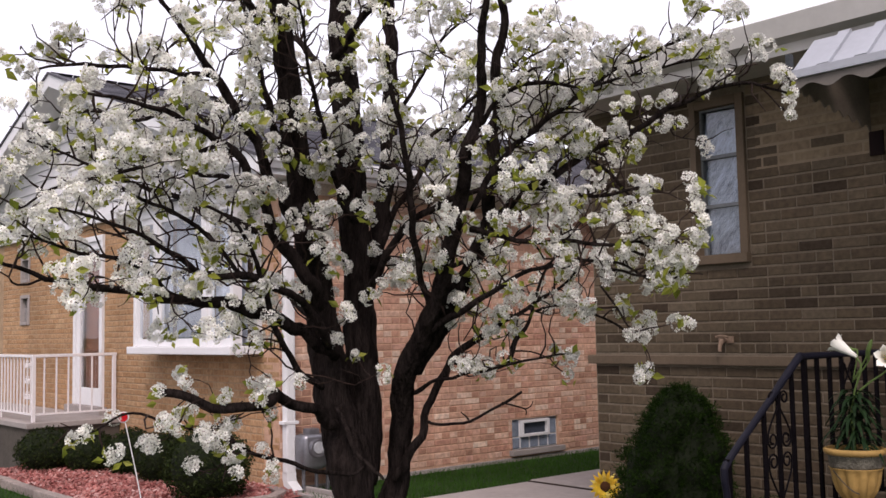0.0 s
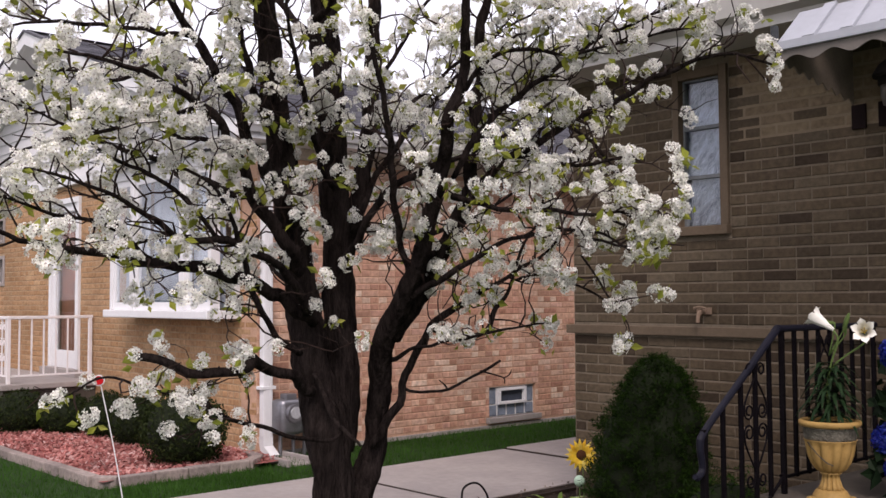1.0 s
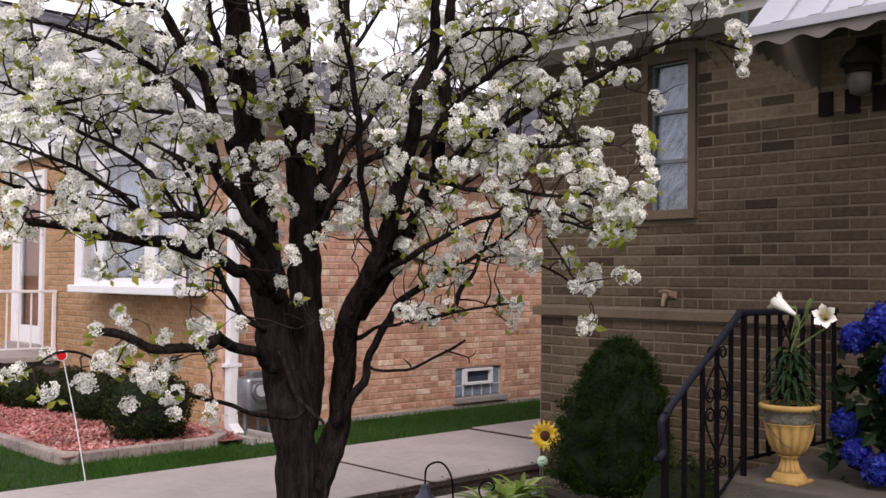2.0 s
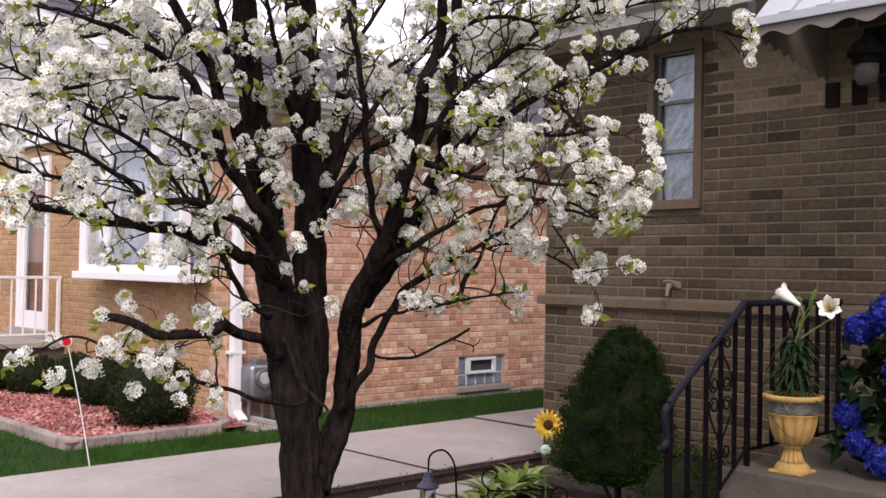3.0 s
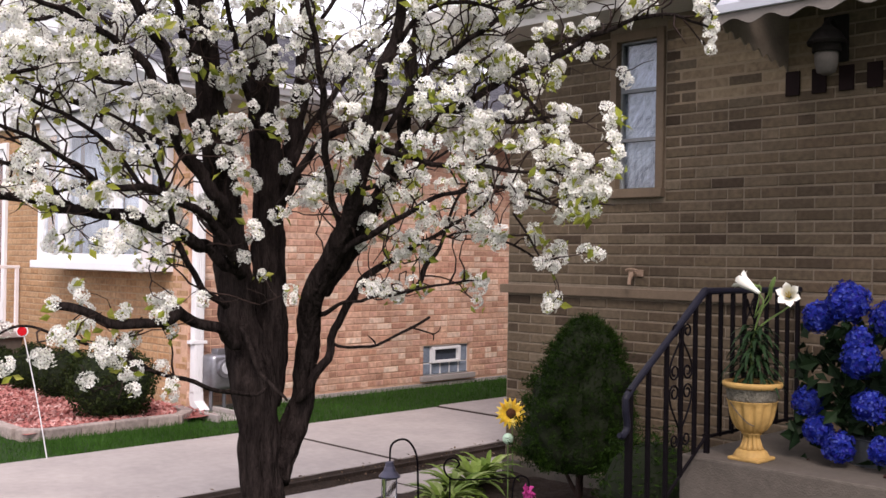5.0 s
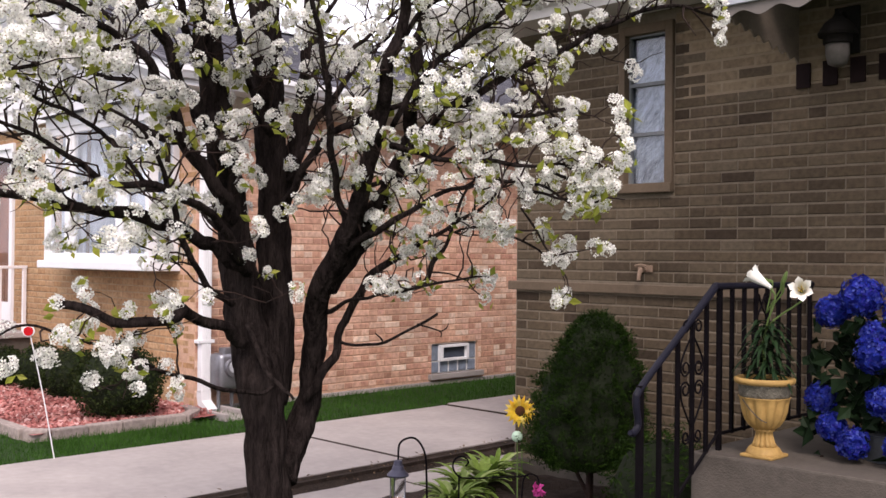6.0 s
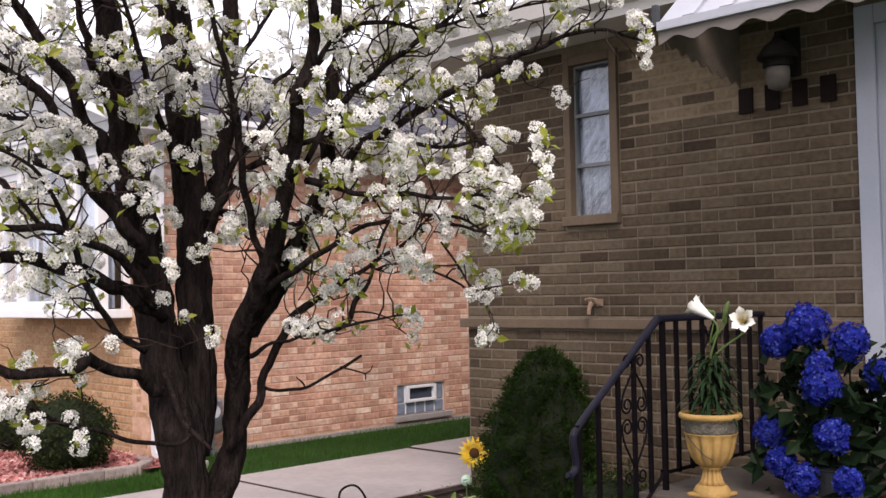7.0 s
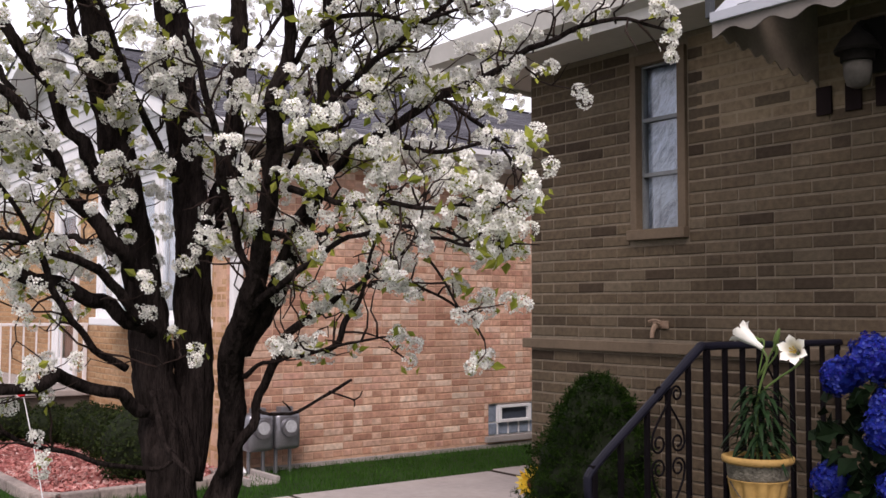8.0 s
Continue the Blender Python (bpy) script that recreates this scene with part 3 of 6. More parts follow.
def leaf_arrays(rng, points, normals, length, width, fold=0.25, spread=0.35):
    """Folded leaves of six corners at points, lying across normals."""
    n, a, b = scatter_frames(rng, normals)
    size = rng.uniform(1 - spread, 1 + spread, (len(points), 1))
    shape = ((0, 0, 0), (0.45, 0.5, 1), (1, 0, 0.3), (0.45, -0.5, 1), (0.45, 0, 0))
    cols = [points + a * u * length * size + b * v * width * size + n * w * fold * width * size for u, v, w in shape]
    verts = np.stack(cols, axis=1).reshape(-1, 3)
    faces = []
    for i in range(len(points)):
        k = i * 5
        faces += [(k, k + 4, k + 1), (k + 4, k + 2, k + 1), (k, k + 3, k + 4), (k + 4, k + 3, k + 2)]
    return verts, faces


# ---- the flowering pear tree ----
tree = thing("pear_tree", "flowering pear tree with white blossom and dark forked trunk", "tree", at=(1.1, -2.84, -0.1))
limb_lines = []


def limb(name, bloom, *joints):
    """A limb through joints of (x, y, z, radius); bloom: how densely it flowers."""
    thick = joints[0][3] > 0.03
    line = smooth_line(joints, 12 if thick else 5)
    for i, q in enumerate(line):
        d = Vector(q[:3])
        k = (0.007 if q[3] > 0.03 else q[3] + 0.006) * (1.3 if 0 < i < len(line) - 1 else 0)
        for ax in range(3):
            q[ax] += k * noise.noise(d * 8 + Vector((ax * 17, 3, 9)))
    verts, faces = tube_arrays(line, 52 if thick else 9, 0.2 if thick else 0.15, 0.006 if thick else 0.0)
    raw_mesh(name, verts, faces, M_BARK, tree, smooth=True)
    limb_lines.append((bloom, line))


limb("trunk", 0.25, (1.042, -2.817, 0.058, 0.1115), (1.008, -2.812, 0.330, 0.0914), (0.970, -2.803, 0.604, 0.0910), (0.942, -2.817, 0.834, 0.1002), (0.887, -2.846, 1.063, 0.0870), (0.859, -2.867, 1.270, 0.0810), (0.842, -2.892, 1.476, 0.0749), (0.864, -2.952, 1.757, 0.0662), (0.930, -3.052, 2.074, 0.0628), (0.985, -3.130, 2.354, 0.0577), (1.053, -3.206, 2.596, 0.0503), (1.172, -3.333, 2.941, 0.0358), (1.338, -3.480, 3.340, 0.0193))
limb("limb", 0.5, (0.923, -2.733, 0.747, 0.0727), (0.900, -2.704, 1.058, 0.0800), (0.867, -2.689, 1.375, 0.0730), (0.846, -2.696, 1.721, 0.0684), (0.862, -2.729, 2.064, 0.0708), (0.959, -2.819, 2.409, 0.0674), (1.012, -2.886, 2.747, 0.0578), (1.117, -2.985, 3.174, 0.0359), (1.283, -3.140, 3.670, 0.0167))
limb("limb", 1.0, (0.871, -2.672, 1.588, 0.0318), (0.868, -2.602, 1.861, 0.0391), (0.871, -2.529, 2.195, 0.0398), (0.893, -2.516, 2.522, 0.0378), (0.934, -2.534, 2.893, 0.031), (1.021, -2.575, 3.454, 0.0158))
limb("limb", 0.6, (1.029, -2.749, 0.426, 0.0577), (0.975, -2.630, 0.612, 0.0627), (1.001, -2.573, 0.820, 0.0512), (1.053, -2.599, 1.064, 0.0504), (1.138, -2.641, 1.252, 0.0501), (1.310, -2.658, 1.459, 0.0444), (1.475, -2.686, 1.679, 0.0348), (1.602, -2.717, 1.934, 0.0300), (1.736, -2.770, 2.150, 0.0254), (1.826, -2.780, 2.365, 0.0198), (1.933, -2.841, 2.625, 0.0143), (2.122, -2.954, 2.936, 0.0087))
limb("limb", 1.1, (1.167, -2.606, 1.278, 0.0349), (1.330, -2.543, 1.537, 0.0407), (1.483, -2.517, 1.762, 0.0357), (1.566, -2.490, 1.959, 0.0293), (1.615, -2.509, 2.199, 0.0292), (1.648, -2.495, 2.515, 0.0215), (1.707, -2.504, 2.867, 0.0158), (1.790, -2.545, 3.243, 0.0080))
limb("limb", 1.8, (1.505, -2.615, 1.633, 0.0172), (1.572, -2.534, 1.869, 0.0192), (1.74, -2.396, 2.078, 0.0173), (1.912, -2.226, 2.23, 0.0155), (2.068, -2.055, 2.334, 0.0137), (2.234, -1.896, 2.448, 0.0099), (2.392, -1.744, 2.513, 0.008), (2.556, -1.626, 2.448, 0.005))
limb("limb", 1.6, (0.995, -2.774, 1.583, 0.0163), (1.128, -2.774, 1.734, 0.018), (1.302, -2.741, 1.941, 0.0176), (1.465, -2.639, 2.038, 0.0135), (1.638, -2.534, 2.096, 0.0096), (1.852, -2.478, 2.177, 0.0065), (2.038, -2.407, 2.307, 0.0037))
limb("limb", 1.3, (1.330, -2.638, 1.465, 0.0137), (1.360, -2.689, 1.558, 0.0136), (1.407, -2.764, 1.749, 0.0152), (1.480, -2.859, 1.976, 0.0149), (1.572, -2.946, 2.190, 0.0128), (1.612, -3.039, 2.374, 0.0108), (1.670, -3.130, 2.567, 0.0071))
limb("limb", 1.0, (1.049, -2.644, 0.774, 0.0228), (1.113, -2.580, 0.924, 0.0207), (1.177, -2.505, 1.147, 0.0185), (1.304, -2.482, 1.320, 0.0181), (1.471, -2.429, 1.435, 0.0138), (1.643, -2.388, 1.529, 0.0097), (1.802, -2.306, 1.629, 0.0067), (1.946, -2.252, 1.762, 0.0038))
limb("limb", 1.0, (1.304, -2.482, 1.320, 0.0141), (1.456, -2.480, 1.295, 0.0137), (1.594, -2.439, 1.330, 0.0116), (1.651, -2.421, 1.417, 0.0115), (1.713, -2.387, 1.517, 0.0076), (1.784, -2.394, 1.662, 0.0066), (1.911, -2.358, 1.829, 0.0047))
limb("limb", 0.0, (1.169, -2.529, 1.037, 0.0074), (1.321, -2.522, 1.028, 0.0066), (1.499, -2.480, 1.082, 0.0063), (1.611, -2.433, 1.157, 0.0063), (1.647, -2.393, 1.183, 0.0055))
limb("limb", 1.0, (1.135, -2.604, 1.174, 0.0122), (1.298, -2.575, 1.237, 0.0079), (1.517, -2.533, 1.273, 0.0068), (1.737, -2.508, 1.310, 0.0056), (1.975, -2.414, 1.353, 0.0037))
limb("limb", 1.45, (1.342, -2.655, 1.447, 0.0176), (1.545, -2.631, 1.554, 0.0152), (1.744, -2.588, 1.642, 0.0111), (1.925, -2.540, 1.710, 0.0081), (2.094, -2.453, 1.732, 0.0071), (2.226, -2.363, 1.700, 0.0053), (2.348, -2.299, 1.621, 0.0035))
limb("limb", 1.6, (1.631, -2.653, 1.891, 0.0149), (1.83, -2.579, 1.839, 0.011), (2.033, -2.49, 1.812, 0.009), (2.195, -2.398, 1.789, 0.0071), (2.299, -2.348, 1.754, 0.0053), (2.386, -2.315, 1.731, 0.0035))
limb("limb", 1.3, (2.101, -2.372, 1.633, 0.0045), (2.144, -2.331, 1.542, 0.0045), (2.189, -2.293, 1.451, 0.0036), (2.225, -2.263, 1.418, 0.0027))
limb("limb", 2.0, (1.636, -2.659, 1.962, 0.0131), (1.793, -2.555, 2.244, 0.0131), (1.963, -2.429, 2.383, 0.0112), (2.177, -2.291, 2.539, 0.0075), (2.41, -2.148, 2.642, 0.0056))
limb("limb", 1.0, (0.949, -2.898, 1.350, 0.0243), (1.019, -3.093, 1.449, 0.0295), (1.037, -3.256, 1.506, 0.0288), (1.070, -3.507, 1.582, 0.0259), (1.111, -3.762, 1.614, 0.0196), (1.118, -4.000, 1.635, 0.0156), (1.126, -4.274, 1.681, 0.0102), (1.160, -4.527, 1.754, 0.0050))
limb("limb", 1.3, (1.031, -2.984, 1.401, 0.0217), (1.11, -3.139, 1.557, 0.0191), (1.179, -3.318, 1.642, 0.0166), (1.226, -3.545, 1.694, 0.0143), (1.24, -3.738, 1.713, 0.0122), (1.265, -3.944, 1.819, 0.0085), (1.295, -4.154, 1.884, 0.0066), (1.241, -4.317, 1.918, 0.0033))
limb("limb", 1.5, (0.975, -2.981, 1.576, 0.028), (1.018, -3.113, 1.741, 0.0295), (1.054, -3.276, 1.918, 0.0268), (1.121, -3.411, 2.106, 0.0206), (1.167, -3.586, 2.233, 0.0164), (1.201, -3.777, 2.303, 0.0125), (1.231, -3.982, 2.343, 0.0087), (1.249, -4.222, 2.35, 0.0051))
limb("limb", 1.5, (0.973, -3.006, 1.8, 0.0301), (1.005, -3.181, 2.004, 0.0274), (1.027, -3.294, 2.179, 0.0213), (1.05, -3.428, 2.366, 0.0191), (1.074, -3.58, 2.537, 0.0151), (1.104, -3.763, 2.731, 0.0093), (1.096, -3.938, 2.919, 0.0056))
limb("limb", 1.5, (0.965, -3.084, 2.117, 0.018), (0.899, -3.167, 2.335, 0.0182), (0.87, -3.21, 2.554, 0.0163), (0.853, -3.29, 2.835, 0.0103), (0.878, -3.392, 3.189, 0.0063))
limb("limb", 0.5, (0.990, -2.933, 1.042, 0.0260), (1.029, -3.096, 1.112, 0.0245), (1.103, -3.260, 1.165, 0.0227), (1.159, -3.359, 1.183, 0.0259), (1.177, -3.432, 1.159, 0.0201), (1.168, -3.549, 1.173, 0.0198), (1.127, -3.692, 1.201, 0.0179), (1.095, -3.801, 1.241, 0.0160), (1.084, -3.824, 1.245, 0.0089))
limb("limb", 1.9, (1.144, -2.885, 0.860, 0.0079), (1.147, -2.975, 0.830, 0.0094), (1.135, -3.165, 0.880, 0.0092), (1.131, -3.350, 0.945, 0.0090), (1.137, -3.529, 1.020, 0.0073), (1.144, -3.720, 1.091, 0.0057), (1.143, -3.831, 1.143, 0.0028))
limb("limb", 1.2, (1.059, -3.041, 1.218, 0.0156), (1.070, -3.204, 1.328, 0.0134), (1.123, -3.306, 1.469, 0.0131), (1.188, -3.400, 1.626, 0.0128), (1.260, -3.494, 1.773, 0.0089), (1.318, -3.624, 1.899, 0.0070), (1.307, -3.777, 1.977, 0.0051))
limb("limb", 1.4, (0.838, -2.924, 1.683, 0.0165), (0.635, -2.998, 1.921, 0.0192), (0.476, -3.084, 1.977, 0.0196), (0.312, -3.202, 2.071, 0.0177), (0.142, -3.347, 2.163, 0.0136), (-0.021, -3.497, 2.241, 0.0092))
limb("limb", 1.5, (1.001, -2.813, 1.967, 0.0163), (1.092, -3.001, 2.188, 0.0138), (1.223, -3.15, 2.389, 0.0115), (1.327, -3.277, 2.6, 0.0075), (1.455, -3.416, 2.848, 0.0046))
limb("limb", 0.15, (0.969, -2.906, 1.122, 0.0121), (1.084, -2.906, 0.980, 0.0120), (1.179, -2.887, 0.863, 0.0098), (1.240, -2.849, 0.813, 0.0059))
limb("limb", 1.4, (0.953, -2.678, 1.772, 0.0167), (0.913, -2.456, 2.117, 0.0152), (0.888, -2.228, 2.373, 0.0136), (0.973, -2.042, 2.592, 0.0115), (1.098, -1.848, 2.841, 0.0082), (1.245, -1.671, 3.116, 0.0048))
limb("limb", 1.9, (1.57, -2.473, 2.159, 0.0117), (1.572, -2.233, 2.37, 0.0123), (1.564, -1.957, 2.36, 0.0106), (1.625, -1.735, 2.221, 0.0087), (1.759, -1.589, 2.005, 0.0043))
limb("limb", 1.4, (1.07, -2.97, 2.717, 0.0204), (1.387, -2.966, 2.87, 0.0156), (1.747, -2.906, 2.962, 0.0112), (2.079, -2.734, 3.014, 0.0073), (2.387, -2.56, 2.94, 0.0036))
limb("limb", 1.4, (1.042, -3.208, 2.718, 0.02), (1.157, -3.537, 2.888, 0.0153), (1.234, -3.872, 2.901, 0.0091), (1.263, -4.237, 2.765, 0.0052))
limb("limb", 1.4, (0.927, -2.798, 2.469, 0.019), (0.63, -2.736, 2.797, 0.0181), (0.249, -2.695, 3.051, 0.0146), (-0.092, -2.764, 3.227, 0.0077))
limb("limb", 1.0, (0.87, -2.717, 1.852, 0.019), (0.733, -2.307, 1.804, 0.0181), (0.67, -1.911, 1.802, 0.0143), (0.644, -1.51, 1.956, 0.0101), (0.698, -1.198, 2.144, 0.0052))
limb("limb", 0.8, (0.793, -2.891, 1.529, 0.0188), (0.352, -2.854, 1.699, 0.0181), (-0.028, -2.927, 1.792, 0.0143), (-0.41, -3.02, 1.801, 0.0101), (-0.69, -3.142, 1.71, 0.0052))
limb("limb", 1.5, (1.74, -2.396, 2.078, 0.0115), (1.875, -2.289, 2.043, 0.0096), (2.014, -2.191, 2.035, 0.0076), (2.165, -2.112, 2.062, 0.0047))
limb("limb", 1.2, (1.167, -3.586, 2.233, 0.011), (1.196, -3.836, 2.147, 0.0088), (1.202, -4.044, 2.064, 0.0069), (1.173, -4.242, 2.01, 0.0051), (1.162, -4.397, 1.915, 0.0033))
limb("limb", 1.5, (1.226, -3.545, 1.694, 0.0089), (1.252, -3.747, 1.88, 0.0087), (1.22, -3.969, 1.982, 0.0069), (1.205, -4.2, 2.11, 0.0051), (1.206, -4.382, 2.156, 0.0033))
limb("limb", 1.5, (1.111, -3.762, 1.614, 0.0089), (1.137, -3.969, 1.743, 0.0087), (1.119, -4.161, 1.769, 0.0069), (1.11, -4.362, 1.829, 0.0034))
limb("limb", 1.5, (1.074, -3.58, 2.537, 0.0113), (1.102, -3.867, 2.514, 0.0091), (1.101, -4.133, 2.496, 0.0071), (1.114, -4.359, 2.423, 0.0035))
limb("limb", 1.8, (1.762, -2.75, 2.288, 0.011), (1.93, -2.631, 2.467, 0.0091), (2.094, -2.404, 2.461, 0.0074), (2.264, -2.215, 2.516, 0.0056), (2.425, -2.049, 2.568, 0.0038))
limb("limb", 1.9, (2.196, -2.399, 1.788, 0.0065), (2.298, -2.365, 1.799, 0.0056), (2.369, -2.347, 1.762, 0.0050), (2.430, -2.328, 1.796, 0.0040), (2.470, -2.299, 1.745, 0.0030))
limb("limb", 1.5, (2.137, -2.414, 1.689, 0.0060), (2.240, -2.378, 1.675, 0.0055), (2.334, -2.353, 1.660, 0.0050), (2.392, -2.321, 1.687, 0.0045), (2.421, -2.304, 1.636, 0.0030))
limb("limb", 1.1, (1.141, -3.717, 1.091, 0.0060), (1.130, -3.861, 1.148, 0.0055), (1.094, -3.985, 1.161, 0.0045), (1.068, -4.098, 1.101, 0.0030))
limb("limb", 0.9, (1.746, -2.386, 1.535, 0.0070), (1.866, -2.318, 1.561, 0.0060), (1.981, -2.283, 1.518, 0.0050), (2.067, -2.236, 1.467, 0.0045), (2.148, -2.222, 1.417, 0.0035), (2.201, -2.196, 1.451, 0.0025))
limb("limb", 1.3, (0.972, -2.491, 2.242, 0.0120), (1.028, -2.294, 2.485, 0.0100), (1.109, -2.069, 2.680, 0.0080), (1.251, -1.853, 2.869, 0.0060), (1.449, -1.648, 2.990, 0.0040))
limb("limb", 1.3, (0.875, -2.524, 2.414, 0.0120), (0.912, -2.348, 2.718, 0.0100), (0.971, -2.220, 2.961, 0.0080), (1.128, -2.060, 3.135, 0.0060))
limb("limb", 1.3, (1.004, -3.470, 2.255, 0.0120), (0.781, -3.565, 2.462, 0.0100), (0.535, -3.677, 2.432, 0.0080), (0.332, -3.819, 2.489, 0.0060), (0.160, -3.997, 2.434, 0.0040))
limb("limb", 1.3, (0.988, -3.339, 2.132, 0.0120), (0.645, -3.411, 2.197, 0.0100), (0.393, -3.533, 2.299, 0.0080), (0.116, -3.680, 2.365, 0.0060), (-0.065, -3.868, 2.334, 0.0040))
limb("trunk_base", 0.0, (1.12, -2.84, -0.2, 0.19), (1.105, -2.84, -0.06, 0.15), (1.09, -2.838, 0.1, 0.128), (1.07, -2.834, 0.3, 0.11))

limb("twig", 0.0, (1.590, -2.455, 1.140, 0.0040), (1.640, -2.425, 1.130, 0.0035), (1.675, -2.400, 1.112, 0.0030), (1.678, -2.398, 1.085, 0.0020))
limb("twig", 0.0, (1.675, -2.400, 1.112, 0.0030), (1.695, -2.385, 1.125, 0.0024), (1.705, -2.380, 1.145, 0.0018))
limb("twig", 0.0, (1.480, -2.560, 1.065, 0.0045), (1.468, -2.572, 1.088, 0.0035), (1.455, -2.580, 1.100, 0.0022))
rng = np.random.default_rng(11)
rnd = random.Random(11)
twig_v, twig_f, clusters, leaf_p, leaf_n = [], [], [], [], []


def twig(line):
    v, f = tube_arrays(line, 5)
    base = len(twig_v)
    twig_v.extend(v)
    twig_f.extend(tuple(i + base for i in g) for g in f)


def bare(p):
    """The lowest wood round the stems carries no flowers."""
    return p.z < 0.92 or (p.y > -3.28 and p.z < 1.24)


def shoot(at, way, length, radius, depth=0):
    """A crooked flowering shoot with short side spurs, barer towards its foot."""
    p, d = Vector(at), way.normalized()
    n = max(3, int(length / 0.045))
    line = [Vector((*p, radius))]
    for i in range(n):
        d = (d + Vector((rnd.gauss(0, 0.42), rnd.gauss(0, 0.42), rnd.gauss(0.06, 0.38)))).normalized()
        if bare(p):
            d.z = abs(d.z)
        p = p + d * (length / n)
        line.append(Vector((*p, radius * (1 - 0.6 * (i + 1) / n))))
        if i > n * 0.3 and rnd.random() < 0.12:
            spur(p, d)
        if depth < 2 and i and rnd.random() < (0.27 if depth == 0 else 0.14):
            shoot(p, d + Vector((rnd.gauss(0, 0.7), rnd.gauss(0, 0.7), rnd.gauss(0.1, 0.6))), length * rnd.uniform(0.35, 0.6), radius * 0.65, depth + 1)
    twig(line)
    if rnd.random() < 0.6:
        bloom_at(p + d * 0.02, d)


def spur(p, d):
    out = (d.orthogonal().normalized() * rnd.gauss(0, 1) + d.cross(d.orthogonal()).normalized() * rnd.gauss(0, 1) + d * 0.3 + Vector((0, 0, 0.3))).normalized()
    e = p + out * rnd.uniform(0.02, 0.07)
    twig([Vector((*p, 0.0034)), Vector((*((p + e) / 2 + Vector((0, 0, 0.004))), 0.0029)), Vector((*e, 0.0022))])
    if rnd.random() < 0.75:
        bloom_at(e + out * 0.02, out)


def bloom_at(p, d):
    """One to three round clusters that touch, with young leaves at their foot."""
    if bare(p):
        return
    up = (d + Vector((0, 0, 0.5))).normalized()
    for i in range(rnd.choice((1, 1, 1, 2, 2))):
        side = Vector((rnd.gauss(0, 1), rnd.gauss(0, 1), rnd.gauss(0, 0.7))).normalized()
        clusters.append((p + side * (0.044 if i else 0.0), (up + side * (0.8 if i else 0)).normalized(), rnd.uniform(0.62, 1.06)))
    for _ in range(rnd.choice((0, 1, 1, 2, 3, 4, 6))):
        leaf_p.append(p + Vector((rnd.gauss(0, 0.019), rnd.gauss(0, 0.019), rnd.gauss(-0.012, 0.016))))
        leaf_n.append((rnd.gauss(0, 1), rnd.gauss(0, 1), rnd.gauss(0.5, 0.7)))


for bloom, line in limb_lines:
    if not bloom:
        continue
    travelled, due = 0.0, 0.12
    for a, b in zip(line, line[1:]):
        step = (Vector(b[:3]) - Vector(a[:3])).length
        travelled += step
        if a[3] > 0.06 or bare(Vector(a[:3])):
            due = max(due, travelled)
            continue
        while travelled > due:
            due += rnd.uniform(0.045, 0.088) / bloom * (9.0 if a[3] > 0.03 else 2.6 if a[3] > 0.018 else 1.0)
            way = (Vector(b[:3]) - Vector(a[:3])).normalized()
            out = Vector((rnd.gauss(0, 1), rnd.gauss(0, 1), rnd.gauss(0.45, 0.75)))
            out = (out - way * out.dot(way)).normalized()
            f = rnd.random()
            p = Vector(a[:3]).lerp(Vector(b[:3]), f) + out * a[3] * 0.8
            if rnd.random() < 0.3:
                spur(p, out)
            else:
                shoot(p, out + way * rnd.uniform(0.3, 1.0), rnd.uniform(0.12, 0.42) * (0.6 if a[3] < 0.008 else 1.0), 0.0048)
    end = Vector(line[-1][:3])
    bloom_at(end, (end - Vector(line[-2][:3])).normalized())

raw_mesh("twig_growth", twig_v, twig_f, M_TWIG, tree, kind="stuff", smooth=True)

# One cluster is a tight dome of five-petalled flowers with dark anthers.
hearts, faces_out = [], []
for p, d, size in clusters:
    count = int(21 * size + rnd.uniform(3, 9))
    dirs = rng.normal(size=(count, 3)) + np.array(d) * 0.7
    dirs /= np.linalg.norm(dirs, axis=1, keepdims=True)
    hearts.append(np.array(p) + dirs * 0.034 * size * rng.uniform(0.8, 1.12, (count, 1)))
    faces_out.append(dirs + rng.normal(scale=0.28, size=dirs.shape))
hearts = np.concatenate(hearts)
n, a, b = scatter_frames(rng, np.concatenate(faces_out))
size = 0.0128 * rng.uniform(0.85, 1.15, (len(hearts), 1))
cols = []
for q in range(5):
    t0 = 2 * math.pi * q / 5
    for ang, rad, up in ((t0, 0.12, 0.0), (t0 + 0.5, 0.78, 0.2), (t0, 1.06, 0.3), (t0 - 0.5, 0.78, 0.2)):
        cols.append(hearts + (a * math.cos(ang) + b * math.sin(ang)) * rad * size + n * up * size)
petal_v = np.stack(cols, axis=1).reshape(-1, 3)
petal_f = np.arange(len(petal_v)).reshape(-1, 4)
cols = [hearts + (a * math.cos(ang) + b * math.sin(ang)) * 0.0034 + n * 0.0044 for ang in (0.3, 2.4, 4.5)]
dot_v = np.stack(cols, axis=1).reshape(-1, 3)
raw_mesh("blossom", petal_v.tolist(), petal_f.tolist(), M_PETAL, tree, kind="stuff", label="white five-petalled pear blossom in clusters")
raw_mesh("anther_dots", dot_v.tolist(), np.arange(len(dot_v)).reshape(-1, 3).tolist(), M_STAMEN, tree, kind="stuff")
v, f = leaf_arrays(rng, np.array([tuple(p) for p in leaf_p]), np.array(leaf_n), 0.046, 0.026)
raw_mesh("foliage", [tuple(q) for q in v], f, M_LEAF, tree, kind="stuff", label="small fresh yellow-green leaves")


